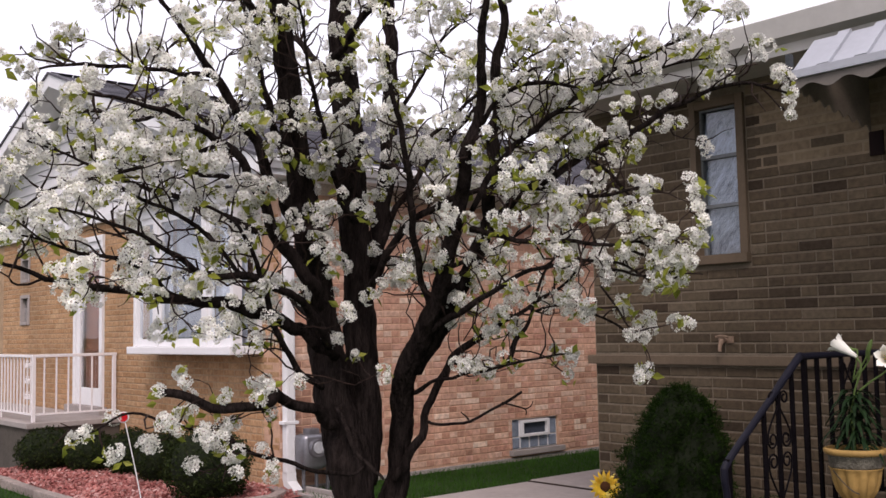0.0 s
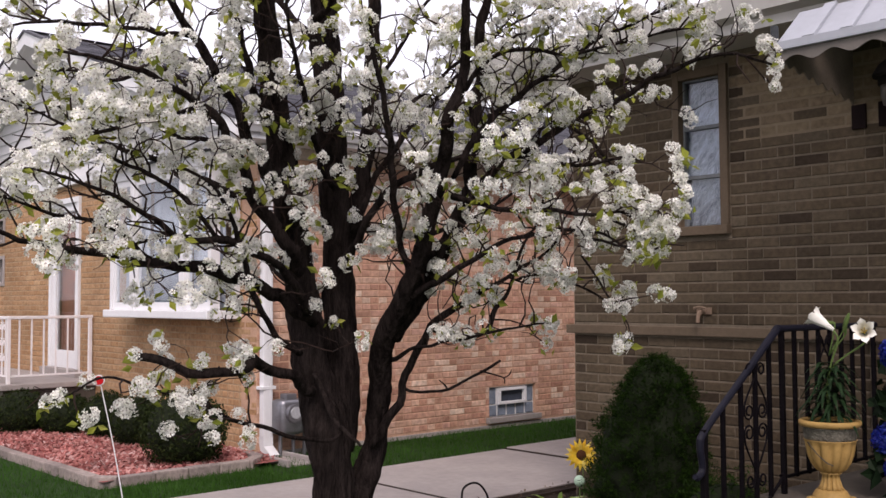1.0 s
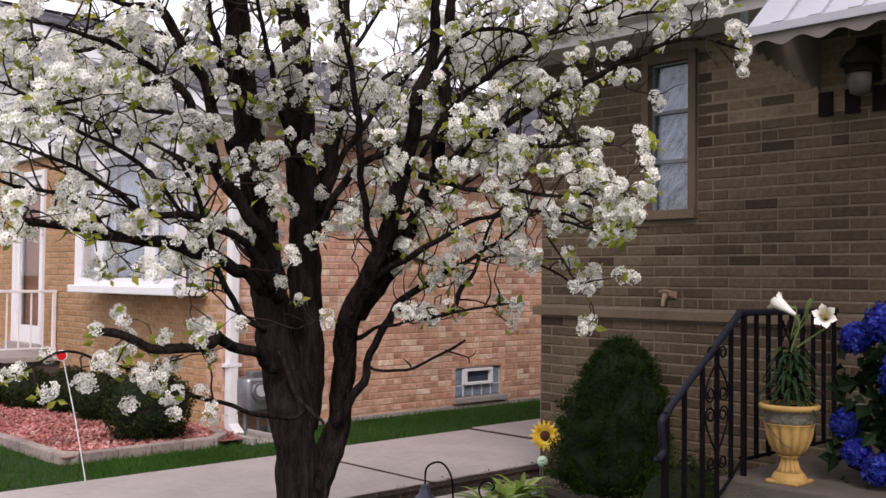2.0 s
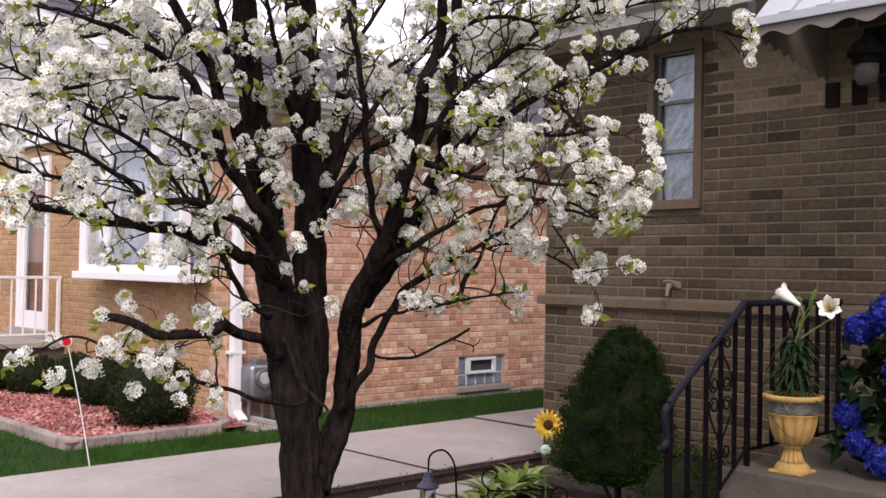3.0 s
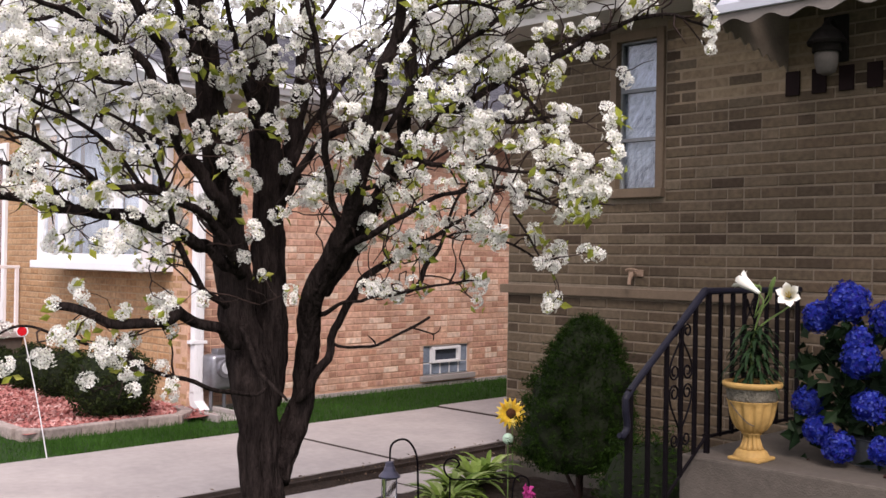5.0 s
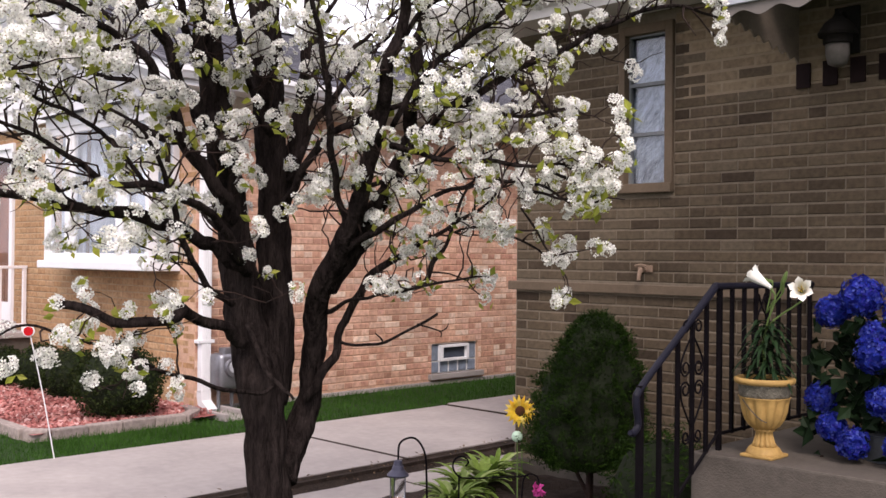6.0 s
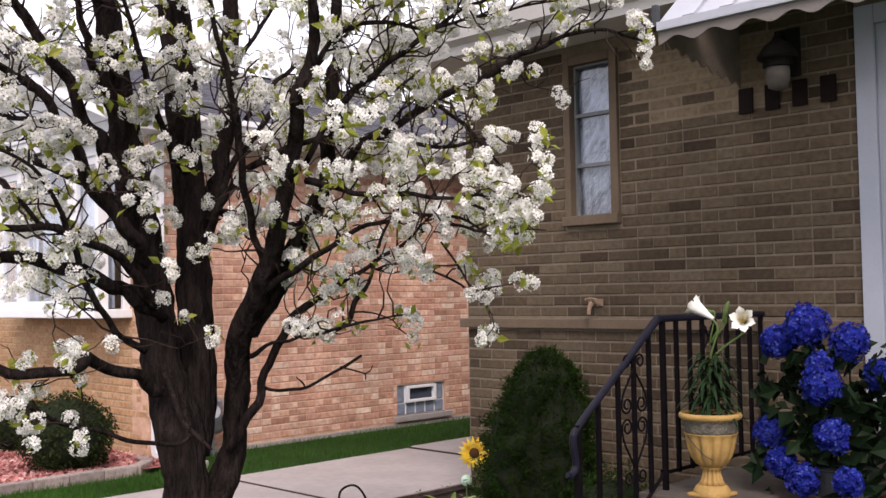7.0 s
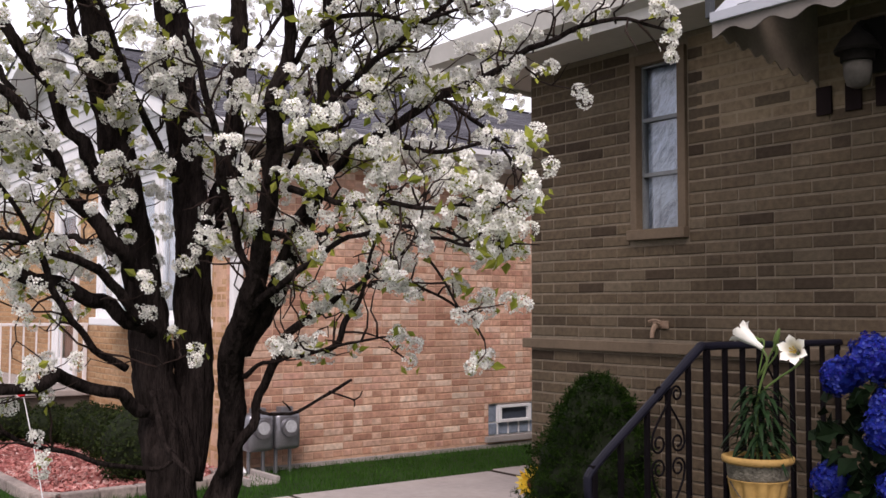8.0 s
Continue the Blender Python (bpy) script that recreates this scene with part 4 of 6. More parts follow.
# ---- things at the tan house ----
M_BLIND = mat("pale_curtain", (0.42, 0.46, 0.52), 0.8, vary=0.12, scale=2)
bay = thing("window_2", "white-framed bay window with large panes and pale curtains", "window", kind="structure")
BX0, BX1, BY = -5.97, -3.72, -0.86
part("window_sill", boxes((BX0 - 0.04, BX1 + 0.04, BY - 0.06, OY + 0.02, 1.27, 1.35), bevel=0.01), M_WHITE, bay)
part("head", boxes((BX0, BX1, BY, OY, 2.74, 2.86), bevel=0.008), M_WHITE, bay)
bm = bmesh.new()
prism(bm, [(BY - 0.1, 2.86), (OY, 2.97), (OY, 2.86)], "y", BX0 - 0.06, BX1 + 0.06)
part("cap", bm, mat("bay_cap", (0.07, 0.07, 0.085), 0.7), bay)
splits = (BX0, -5.42, -4.3, BX1)
for x in splits:
    w = 0.05 if x in (BX0, BX1) else 0.045
    part("post", boxes((max(x - w, BX0), min(x + w, BX1), BY, BY + 0.1, 1.35, 2.74), bevel=0.006), M_WHITE, bay)
for x in (BX0, BX1 - 0.06):
    part("side_post", boxes((x, x + 0.06, OY - 0.06, OY + 0.03, 1.35, 2.74), bevel=0.005), M_WHITE, bay)
for a, b in zip(splits, splits[1:]):
    sash = part("sash", boxes((a + 0.045, b - 0.045, BY + 0.02, BY + 0.06, 1.35, 1.43), (a + 0.045, b - 0.045, BY + 0.02, BY + 0.06, 2.67, 2.74), (a + 0.045, a + 0.1, BY + 0.02, BY + 0.06, 1.43, 2.67), (b - 0.1, b - 0.045, BY + 0.02, BY + 0.06, 1.43, 2.67), bevel=0.004), M_WHITE, bay)
    part("pane", boxes((a + 0.1, b - 0.1, BY + 0.035, BY + 0.041, 1.43, 2.67)), M_GLASS, sash).visible_shadow = False
for x in (BX0 + 0.02, BX1 - 0.03):
    part("pane", boxes((x, x + 0.006, BY + 0.1, OY - 0.06, 1.35, 2.74)), M_GLASS, bay).visible_shadow = False


def curtain(name, x0, x1, y, z0, z1, folds, depth, material, label):
    bm = bmesh.new()
    n = folds * 8
    rows = []
    for z in (z0, (z0 + z1) / 2, z1):
        rows.append([bm.verts.new((x0 + (x1 - x0) * i / n, y + depth * math.sin(2 * math.pi * i / 8) * (1.15 if z == z0 else 1), z)) for i in range(n + 1)])
    for a, b in zip(rows, rows[1:]):
        for i in range(n):
            bm.faces.new((a[i], a[i + 1], b[i + 1], b[i]))
    ob = whole(name, bm, material, label, "curtain", smooth=True)
    mod = ob.modifiers.new("cloth", "SOLIDIFY")
    mod.thickness = 0.003
    return ob


curtain("curtain", -5.93, -5.35, -0.68, 1.36, 2.72, 9, 0.02, M_BLIND, "pale grey-blue curtain hanging inside the bay window")
curtain("curtain", -4.38, -3.76, -0.68, 1.36, 2.72, 9, 0.02, M_BLIND, "pale grey-blue curtain hanging inside the bay window")
curtain("curtain", -5.3, -4.45, -0.66, 1.36, 2.72, 7, 0.02, mat("darker_curtain", (0.24, 0.27, 0.31), 0.85), "darker grey-blue curtain behind the middle pane")
M_LACE = mat("lace", (0.40, 0.44, 0.50), 0.85, vary=0.7, scale=6, tint=(0.07, 0.085, 0.11))
ln, ll = M_LACE.node_tree.nodes, M_LACE.node_tree.links
slant = ln.new("ShaderNodeMapping")
slant.inputs["Rotation"].default_value = (0, radians(38), 0)
slant.vector_type = "TEXTURE"
slant.inputs["Scale"].default_value = (0.34, 1.0, 1.3)
ll.new(next(q for q in ln if q.bl_idname == "ShaderNodeNewGeometry").outputs["Position"], slant.inputs["Vector"])
for q in ln:
    if q.bl_idname == "ShaderNodeTexNoise":
        ll.new(slant.outputs[0], q.inputs["Vector"])
curtain("lace_curtain", 0.932, 1.235, 0.085, 1.9, 2.9, 5, 0.005, M_LACE, "white patterned lace curtain behind the narrow window")

door_o = thing("door_2", "white storm door with tall glass and a bronze inner door", "door", kind="structure")
x0, x1, z0, z1 = O_DOOR
part("frame", boxes((x0, x0 + 0.07, OY - 0.03, OY + 0.1, z0, z1), (x1 - 0.07, x1, OY - 0.03, OY + 0.1, z0, z1), (x0 + 0.07, x1 - 0.07, OY - 0.03, OY + 0.1, z1 - 0.07, z1), bevel=0.005), M_WHITE, door_o)
leaf_o = part("leaf", boxes((x0 + 0.07, x0 + 0.17, OY, OY + 0.04, z0, z1 - 0.07), (x1 - 0.17, x1 - 0.07, OY, OY + 0.04, z0, z1 - 0.07), (x0 + 0.17, x1 - 0.17, OY, OY + 0.04, z0, z0 + 0.22), (x0 + 0.17, x1 - 0.17, OY, OY + 0.04, z1 - 0.17, z1 - 0.07), bevel=0.004), M_WHITE, door_o)
part("pane", boxes((x0 + 0.17, x1 - 0.17, OY + 0.015, OY + 0.02, z0 + 0.22, z1 - 0.17)), mat_glass("thin_pane", ior=1.15), leaf_o).visible_shadow = False
part("inner_door", boxes((x0 + 0.07, x1 - 0.07, OY + 0.12, OY + 0.17, z0, z1 - 0.07)), mat("stained_door", (0.20, 0.085, 0.05), 0.5, vary=0.4, scale=6), door_o)
part("threshold", boxes((x0 - 0.1, x1 + 0.1, OY - 0.1, OY + 0.1, z0 - 0.1, z0), bevel=0.008), M_CONC, door_o)
for name, (x0, x1, z0, z1) in (("window_3", O_SLIT), ("window_4", O_SLIT_2)):
    w = thing(name, "small square window in a grey stone surround", "window", kind="structure")
    part("window_frame", boxes((x0, x0 + 0.05, OY - 0.015, OY + 0.1, z0, z1), (x1 - 0.05, x1, OY - 0.015, OY + 0.1, z0, z1), (x0 + 0.05, x1 - 0.05, OY - 0.015, OY + 0.1, z1 - 0.05, z1), bevel=0.004), M_CONC, w)
    part("window_sill", boxes((x0 + 0.05, x1 - 0.05, OY - 0.03, OY + 0.1, z0, z0 + 0.05), bevel=0.004), M_CONC, w)
    part("pane", boxes((x0 + 0.05, x1 - 0.05, OY + 0.04, OY + 0.046, z0 + 0.05, z1 - 0.05)), M_GLASS, w).visible_shadow = False

# Basement window of glass block with a white vent.
base_w = thing("window_5", "glass block basement window with a white vent and stone sill", "window", kind="structure")
y0, y1, z0, z1 = O_BASE
M_BLOCK = mat("glass_block", (0.20, 0.24, 0.30), 0.18, vary=0.35, scale=10, bump=0.5, bump_scale=30)
split = z0 + (z1 - z0) * 0.4
wide = (y1 - y0) / 5
for i in range(5):
    part("glass_block", boxes((-3.5, -3.43, y0 + wide * i + 0.012, y0 + wide * (i + 1) - 0.012, z0 + 0.008, split - 0.006), bevel=0.012), M_BLOCK, base_w)
ya, yb = y0 + (y1 - y0) * 0.19, y0 + (y1 - y0) * 0.80
for a, b in ((y0, ya), (yb, y1)):
    part("glass_block", boxes((-3.5, -3.43, a + 0.013, b - 0.013, split + 0.006, z1 - 0.012), bevel=0.012), M_BLOCK, base_w)
part("grout", boxes((-3.51, -3.438, y0, y1, z0, z1)), M_WHITE, base_w)
za, zb = split, z1 - 0.02
vent = part("vent_frame", boxes((-3.44, -3.395, ya, yb, za, za + 0.03), (-3.44, -3.395, ya, yb, zb - 0.03, zb), (-3.44, -3.395, ya, ya + 0.04, za + 0.03, zb - 0.03), (-3.44, -3.395, yb - 0.04, yb, za + 0.03, zb - 0.03), bevel=0.004), M_WHITE, base_w)
part("vent_pane", boxes((-3.442, -3.435, ya + 0.04, yb - 0.04, za + 0.03, zb - 0.03)), mat("dark_pane", (0.05, 0.06, 0.08), 0.08), vent)
part("window_sill", boxes((-3.45, -3.35, y0 - 0.05, y1 + 0.06, 0.05, 0.11), bevel=0.006), M_CONC, base_w)

# Downspout at the corner with its elbow and splash block.
spout = thing("downspout", "white ribbed downspout at the corner of the tan house", "downspout")
part("pipe", boxes((-3.395, -3.315, -0.53, -0.43, 0.16, 2.9), bevel=0.012), M_WHITE, spout)
for y in (-0.505, -0.48, -0.455):
    part("rib", boxes((-3.317, -3.311, y - 0.005, y + 0.005, 0.18, 2.88), bevel=0.002), M_WHITE, spout)
bm = bmesh.new()
prism(bm, [(-3.395, 0.18), (-3.315, 0.18), (-3.31, 0.1), (-3.2, 0.03), (-3.24, -0.03), (-3.37, 0.05), (-3.395, 0.12)], "x", -0.53, -0.43)
part("elbow", bm, M_WHITE, spout)
for z in (0.62, 1.9):
    part("strap", boxes((-3.4, -3.308, -0.56, -0.40, z, z + 0.03), bevel=0.003), M_WHITE, spout)
bm = boxes((-3.3, -2.75, -0.62, -0.36, -0.03, 0.005), (-3.3, -2.75, -0.64, -0.6, -0.03, 0.05), (-3.3, -2.75, -0.38, -0.34, -0.03, 0.05), bevel=0.008)
whole("splash_block", bm, M_CONC, "grey concrete splash block under the white downspout", "splash block")

# Gas meters on the side wall.
M_METER = mat("grey_metal", (0.24, 0.24, 0.26), 0.35, metal=0.7, vary=0.2, scale=12)
for y in (-0.32, -0.055):
    meter = thing("gas_meter", "grey metal gas meter with round dial on the orange wall", "gas meter", "gas meters", at=(-3.25, y, 0.15))
    part("body", boxes((-3.34, -3.14, y - 0.125, y + 0.125, 0.2, 0.53), bevel=0.045), M_METER, meter, smooth=True)
    bm = bmesh.new()
    bmesh.ops.create_cone(bm, cap_ends=True, segments=28, radius1=0.088, radius2=0.08, depth=0.06, matrix=pose(-3.13, y, 0.4, 0, 90, 0))
    cover = part("dial_cover", bm, M_METER, meter)
    bm = bmesh.new()
    bmesh.ops.create_cone(bm, cap_ends=True, segments=24, radius1=0.055, radius2=0.055, depth=0.012, matrix=pose(-3.096, y, 0.41, 0, 90, 0))
    part("dial", bm, mat("dial_face", (0.4, 0.41, 0.43), 0.2), cover)
    part("index_box", boxes((-3.28, -3.17, y - 0.06, y + 0.06, 0.5, 0.58), bevel=0.015), M_METER, meter)
    for dy in (-0.07, 0.07):
        part("pipe", tube([(-3.25, y + dy, 0.32, 0.018), (-3.25, y + dy, 0.1, 0.018), (-3.25, y + dy, -0.05, 0.018)], 8), M_METER, meter)

# Porch of the tan house with its white iron railing.
porch_o = thing("porch", "grey concrete porch of the tan brick house", "porch", kind="structure")
part("platform", boxes((-12.6, -7.05, -1.62, OY, -0.2, 0.5), bevel=0.012), M_CONC_D, porch_o)
part("coping", boxes((-12.64, -7.0, -1.66, OY, 0.44, 0.5 + 0.004), bevel=0.01), M_CONC, porch_o)


def scroll(x, y, z, size, axis, flip=1, turns=1.4, r=0.007):
    """Joints of an iron scroll in a plane along x or y."""
    out = []
    n = 16
    for i in range(n + 1):
        t = i / n
        ang = math.pi / 2 + flip * turns * 2 * math.pi * t
        rad = size * (1 - 0.75 * t)
        u, w = rad * math.cos(ang), rad * math.sin(ang) - size
        out.append((x + u, y, z + w, r) if axis == "x" else (x, y + u, z + w, r))
    return out


rail_o = thing("iron_railing", "white-painted wrought iron railing with scrolls on the porch", "railing")
part("top_rail", boxes((-12.5, -7.12, -1.56, -1.52, 1.24, 1.275), (-7.16, -7.12, -1.52, OY - 0.01, 1.24, 1.275), bevel=0.006), M_WIRON, rail_o)
part("bottom_rail", boxes((-12.5, -7.12, -1.55, -1.53, 0.58, 0.6), (-7.15, -7.13, -1.53, OY - 0.01, 0.58, 0.6)), M_WIRON, rail_o)
for i in range(46):
    x = -12.5 + i * 0.117
    part("baluster", boxes((x - 0.008, x + 0.008, -1.548, -1.532, 0.5 if i % 12 == 0 else 0.6, 1.24)), M_WIRON, rail_o)
for i in range(7):
    y = -1.42 + i * 0.14
    part("baluster", boxes((-7.148, -7.132, y - 0.008, y + 0.008, 0.6, 1.24)), M_WIRON, rail_o)
part("post", boxes((-7.16, -7.12, -1.56, -1.52, 0.5, 1.24), bevel=0.004), M_WIRON, rail_o)
part("post", boxes((-7.16, -7.12, OY - 0.06, OY - 0.02, 0.5, 1.24), bevel=0.004), M_WIRON, rail_o)
for x in (-7.35, -9.2, -11.0):
    for z in (1.2, 1.02, 0.84):
        for s in (1, -1):
            part("scroll", tube(scroll(x + s * 0.045, -1.54, z, 0.045, "x", s), 6, 2), M_WIRON, rail_o)

# Bed of pink stone mulch with an edging of blocks.
M_MULCH = mat_pieces("pink_stone", [(0.30, 0.105, 0.095), (0.38, 0.15, 0.13), (0.24, 0.075, 0.07), (0.46, 0.23, 0.20), (0.33, 0.12, 0.11), (0.55, 0.36, 0.33)], bump=0)
bm = bmesh.new()
bmesh.ops.create_grid(bm, x_segments=50, y_segments=20, size=1, matrix=Matrix.LocRotScale((-4.98, -1.4, 0.035), None, (2.1, 0.84, 1)))
for v in bm.verts:
    v.co.z += 0.03 * noise.noise(v.co * 2.5)
whole("mulch_bed", bm, mat("mulch_floor", (0.25, 0.09, 0.08), 0.95, vary=0.4, scale=20), "bed of pink stone mulch before the tan house", "mulch bed", kind="structure")
rng = np.random.default_rng(21)
mv, mf = [], []
for _ in range(5200):
    x, y = rng.uniform(-7.0, -2.96), rng.uniform(-2.2, -0.6)
    c = Vector((x, y, 0.05 + 0.03 * noise.noise(Vector((x, y, 0)) * 2.5)))
    s = rng.uniform(0.014, 0.04)
    q = Euler(tuple(rng.uniform(-1.0, 1.0, 3) + (0, 0, rng.uniform(0, 6)))).to_matrix()
    base = len(mv)
    for a, b, h in ((1, 0, 0), (0.1, 0.7, 0), (-0.9, 0.1, 0), (0, -0.65, 0), (0.1, 0.05, 0.45), (0, 0, -0.3)):
        mv.append(tuple(c + q @ Vector((a * s, b * s, h * s))))
    mf += [(base + k, base + (k + 1) % 4, base + 4) for k in range(4)] + [(base + (k + 1) % 4, base + k, base + 5) for k in range(4)]
tagged(raw_mesh("stone_mulch", mv, mf, M_MULCH, kind="stuff"), "loose pink and red stone chips covering the bed", "mulch")
edging = thing("bed_edging", "grey concrete edging blocks round the pink mulch bed", "edging", kind="structure")
M_EDGE = mat_pieces("edging_block", [(0.27, 0.22, 0.20), (0.33, 0.28, 0.25), (0.23, 0.19, 0.175)], bump=0.5)
corner = [(-7.05, -2.24), (-3.05, -2.24), (-2.9, -2.1), (-2.9, -0.95), (-3.1, -0.72), (-3.38, -0.66)]
for (xa, ya), (xb, yb) in zip(corner, corner[1:]):
    run = math.hypot(xb - xa, yb - ya)
    n = max(1, round(run / 0.3))
    for i in range(n):
        f = (i + 0.5) / n
        bm = bmesh.new()
        box(bm, -run / n / 2 + 0.004, run / n / 2 - 0.004, -0.05, 0.05, -0.1, 0.07 + 0.006 * math.sin(i * 7), bevel=0.012)
        bmesh.ops.transform(bm, matrix=pose(xa + (xb - xa) * f, ya + (yb - ya) * f, 0, 0, 0, math.degrees(math.atan2(yb - ya, xb - xa))), verts=bm.verts)
        part("block", bm, M_EDGE, edging)

# Clipped round bushes.
M_BOX = mat_pieces("box_leaf", [(0.0097, 0.0168, 0.0055), (0.0175, 0.0294, 0.0073), (0.033, 0.0441, 0.0127), (0.0136, 0.0231, 0.0064)], rough=0.45, bump=0, translucent=0.15)
# Near-black filling for shrubs, standing in for the shade between their leaves.
M_SHADECORE = mat("bush_shade_core", (0.012, 0.016, 0.008), 0.95)


def leafy(name, center, radii, count, length, width, parent, material, seed, rough=0.12, low=-0.8):
    """A dense mass of leaves over a rounded body, uneven at the edge."""
    r = np.random.default_rng(seed)
    d = r.normal(size=(count, 3))
    d /= np.linalg.norm(d, axis=1, keepdims=True)
    d = d[d[:, 2] > low]
    lump = np.array([noise.noise(Vector(q) * 2.3 + Vector((seed, 0, 0))) + 0.5 * noise.noise(Vector(q) * 6 + Vector((0, seed, 0))) for q in d])
    depth = 1 - 0.22 * r.random(len(d)) ** 2
    p = np.array(center) + d * np.array(radii) * (depth * (1 + rough * lump))[:, None]
    v, f = leaf_arrays(r, p, d + r.normal(scale=0.65, size=d.shape), length, width)
    raw_mesh(name, [tuple(q) for q in v], f, material, parent, kind="stuff")


def core(name, center, radii, parent, material):
    bm = bmesh.new()
    bmesh.ops.create_icosphere(bm, subdivisions=3, radius=1, matrix=Matrix.LocRotScale(center, None, radii))
    for v in bm.verts:
        v.co += (v.co - Vector(center)) * 0.12 * noise.noise(v.co * 6)
    part(name, bm, material, parent, smooth=True)


for i, (x, y, r, h) in enumerate(((-3.32, -1.33, 0.375, 0.64), (-4.69, -1.11, 0.285, 0.5), (-5.48, -1.07, 0.275, 0.48), (-6.1, -1.27, 0.28, 0.42), (-6.58, -1.58, 0.335, 0.46))):
    bush = thing("round_bush", "clipped round dark green bush in pink mulch", "bush", "bushes along the tan house", at=(x, y, 0))
    core("inner_mass", (x, y, h * 0.5), (r * 0.86, r * 0.86, h * 0.48), bush, M_SHADECORE)
    leafy("foliage", (x, y, h * 0.5), (r, r, h * 0.54), 5200 if i == 0 else 3200, 0.03, 0.017, bush, M_BOX, 40 + i)

# Driveway marker: a thin pale rod with a red reflector.
marker = thing("driveway_marker", "thin white rod with a round red reflector by the walk", "marker", at=(-2.13, -2.4, -0.02))
part("rod", tube([(-2.13, -2.4, -0.05, 0.0045), (-2.15, -2.48, 0.42, 0.0045), (-2.17, -2.57, 0.86, 0.004)], 6), M_WHITE, marker)
bm = bmesh.new()
bmesh.ops.create_cone(bm, cap_ends=True, segments=24, radius1=0.039, radius2=0.039, depth=0.012, matrix=pose(-2.175, -2.58, 0.89, 90, 0, 62))
rim = part("reflector_rim", bm, M_WHITE, marker)
bm = bmesh.new()
bmesh.ops.create_cone(bm, cap_ends=True, segments=24, radius1=0.035, radius2=0.03, depth=0.022, matrix=pose(-2.172, -2.583, 0.89, 90, 0, 62))
part("reflector", bm, mat("red_reflector", (0.45, 0.01, 0.015), 0.25), rim)

# ---- things at the brown house ----
# Iron railing: level along the porch's edge, then down the steps.
RX = 2.2
rail_b = thing("iron_railing", "black wrought iron stair railing with scroll panels", "railing", at=(RX, -1.0, 0.48))
M_HAND = mat("handrail_paint", (0.008, 0.008, 0.015), 0.5, vary=0.25, scale=15, spec=0.15)
SL = 0.435 / 0.62
part("handrail", tube([(RX, -0.01, 1.30, 0.016), (RX, -0.55, 1.30, 0.016), (RX, -1.0, 1.30, 0.018), (RX, -1.06, 1.285, 0.02), (RX, -1.35, 1.285 - SL * 0.29, 0.017), (RX, -1.66, 0.865, 0.017), (RX, -1.70, 0.80, 0.017), (RX, -1.685, 0.70, 0.016), (RX, -1.72, 0.665, 0.016), (RX, -1.745, 0.67, 0.012)], 10, 4), M_HAND, rail_b)
part("bottom_rail", tube([(RX, -0.01, 0.58, 0.009), (RX, -0.96, 0.58, 0.009), (RX, -1.04, 0.56, 0.009), (RX, -1.66, 0.56 - SL * 0.62, 0.009)], 6, 3), M_IRON, rail_b)
part("newel", boxes((RX - 0.014, RX + 0.014, -1.686, -1.658, -0.1, 0.87), bevel=0.003), M_IRON, rail_b)
part("post", boxes((RX - 0.012, RX + 0.012, -1.012, -0.988, 0.48, 1.29), bevel=0.003), M_IRON, rail_b)
part("post", boxes((RX - 0.011, RX + 0.011, -0.045, -0.023, 0.48, 1.29), bevel=0.003), M_IRON, rail_b)
for y in (-0.88, -0.76, -0.64, -0.52, -0.40, -0.28, -0.16):
    part("baluster", boxes((RX - 0.009, RX + 0.009, y - 0.009, y + 0.009, 0.57, 1.29)), M_IRON, rail_b)
for y in (-1.12, -1.245, -1.37, -1.52):
    top = 1.285 + SL * (y + 1.06)
    low = 0.56 + SL * (y + 1.04)
    part("baluster", boxes((RX - 0.009, RX + 0.009, y - 0.009, y + 0.009, low, top)), M_IRON, rail_b)


def curl(y, z, size, begin, way):
    """Joints of a spiral in the railing's plane round (y, z), from the angle begin inwards."""
    return [(RX, y + size * (1 - 0.62 * t) * math.cos(begin + way * 8.2 * t), z + size * (1 - 0.62 * t) * math.sin(begin + way * 8.2 * t), 0.0048) for t in [k / 15 for k in range(16)]]


# Scroll panels: two long lozenges that end in curls, on either side of a middle bar.
for y, top in ((-1.245, 1.155), (-0.58, 1.27)):
    for side in (1, -1):
        face_in = math.pi if side == 1 else 0.0
        part("scroll", tube([(RX, y, top - 0.075, 0.0048), (RX, y + side * 0.012, top - 0.055, 0.0048)] + curl(y + side * 0.052, top - 0.042, 0.034, face_in, -side), 6, 2), M_IRON, rail_b)
        upper = curl(y + side * 0.058, top - 0.235, 0.040, math.pi / 2 - side * math.pi / 2, -side)
        part("scroll", tube([(RX, y, top - 0.075, 0.0048), (RX, y + side * 0.045, top - 0.13, 0.0048), (RX, y + side * 0.088, top - 0.19, 0.0048)] + upper, 6, 2), M_IRON, rail_b)
        lower = curl(y + side * 0.058, top - 0.335, 0.040, math.pi / 2 - side * math.pi / 2, side)
        part("scroll", tube([(RX, y, top - 0.525, 0.0048), (RX, y + side * 0.045, top - 0.46, 0.0048), (RX, y + side * 0.088, top - 0.39, 0.0048)] + lower, 6, 2), M_IRON, rail_b)
        part("scroll", tube([(RX, y, top - 0.52, 0.0048), (RX, y + side * 0.012, top - 0.54, 0.0048)] + curl(y + side * 0.052, top - 0.56, 0.034, face_in, side), 6, 2), M_IRON, rail_b)

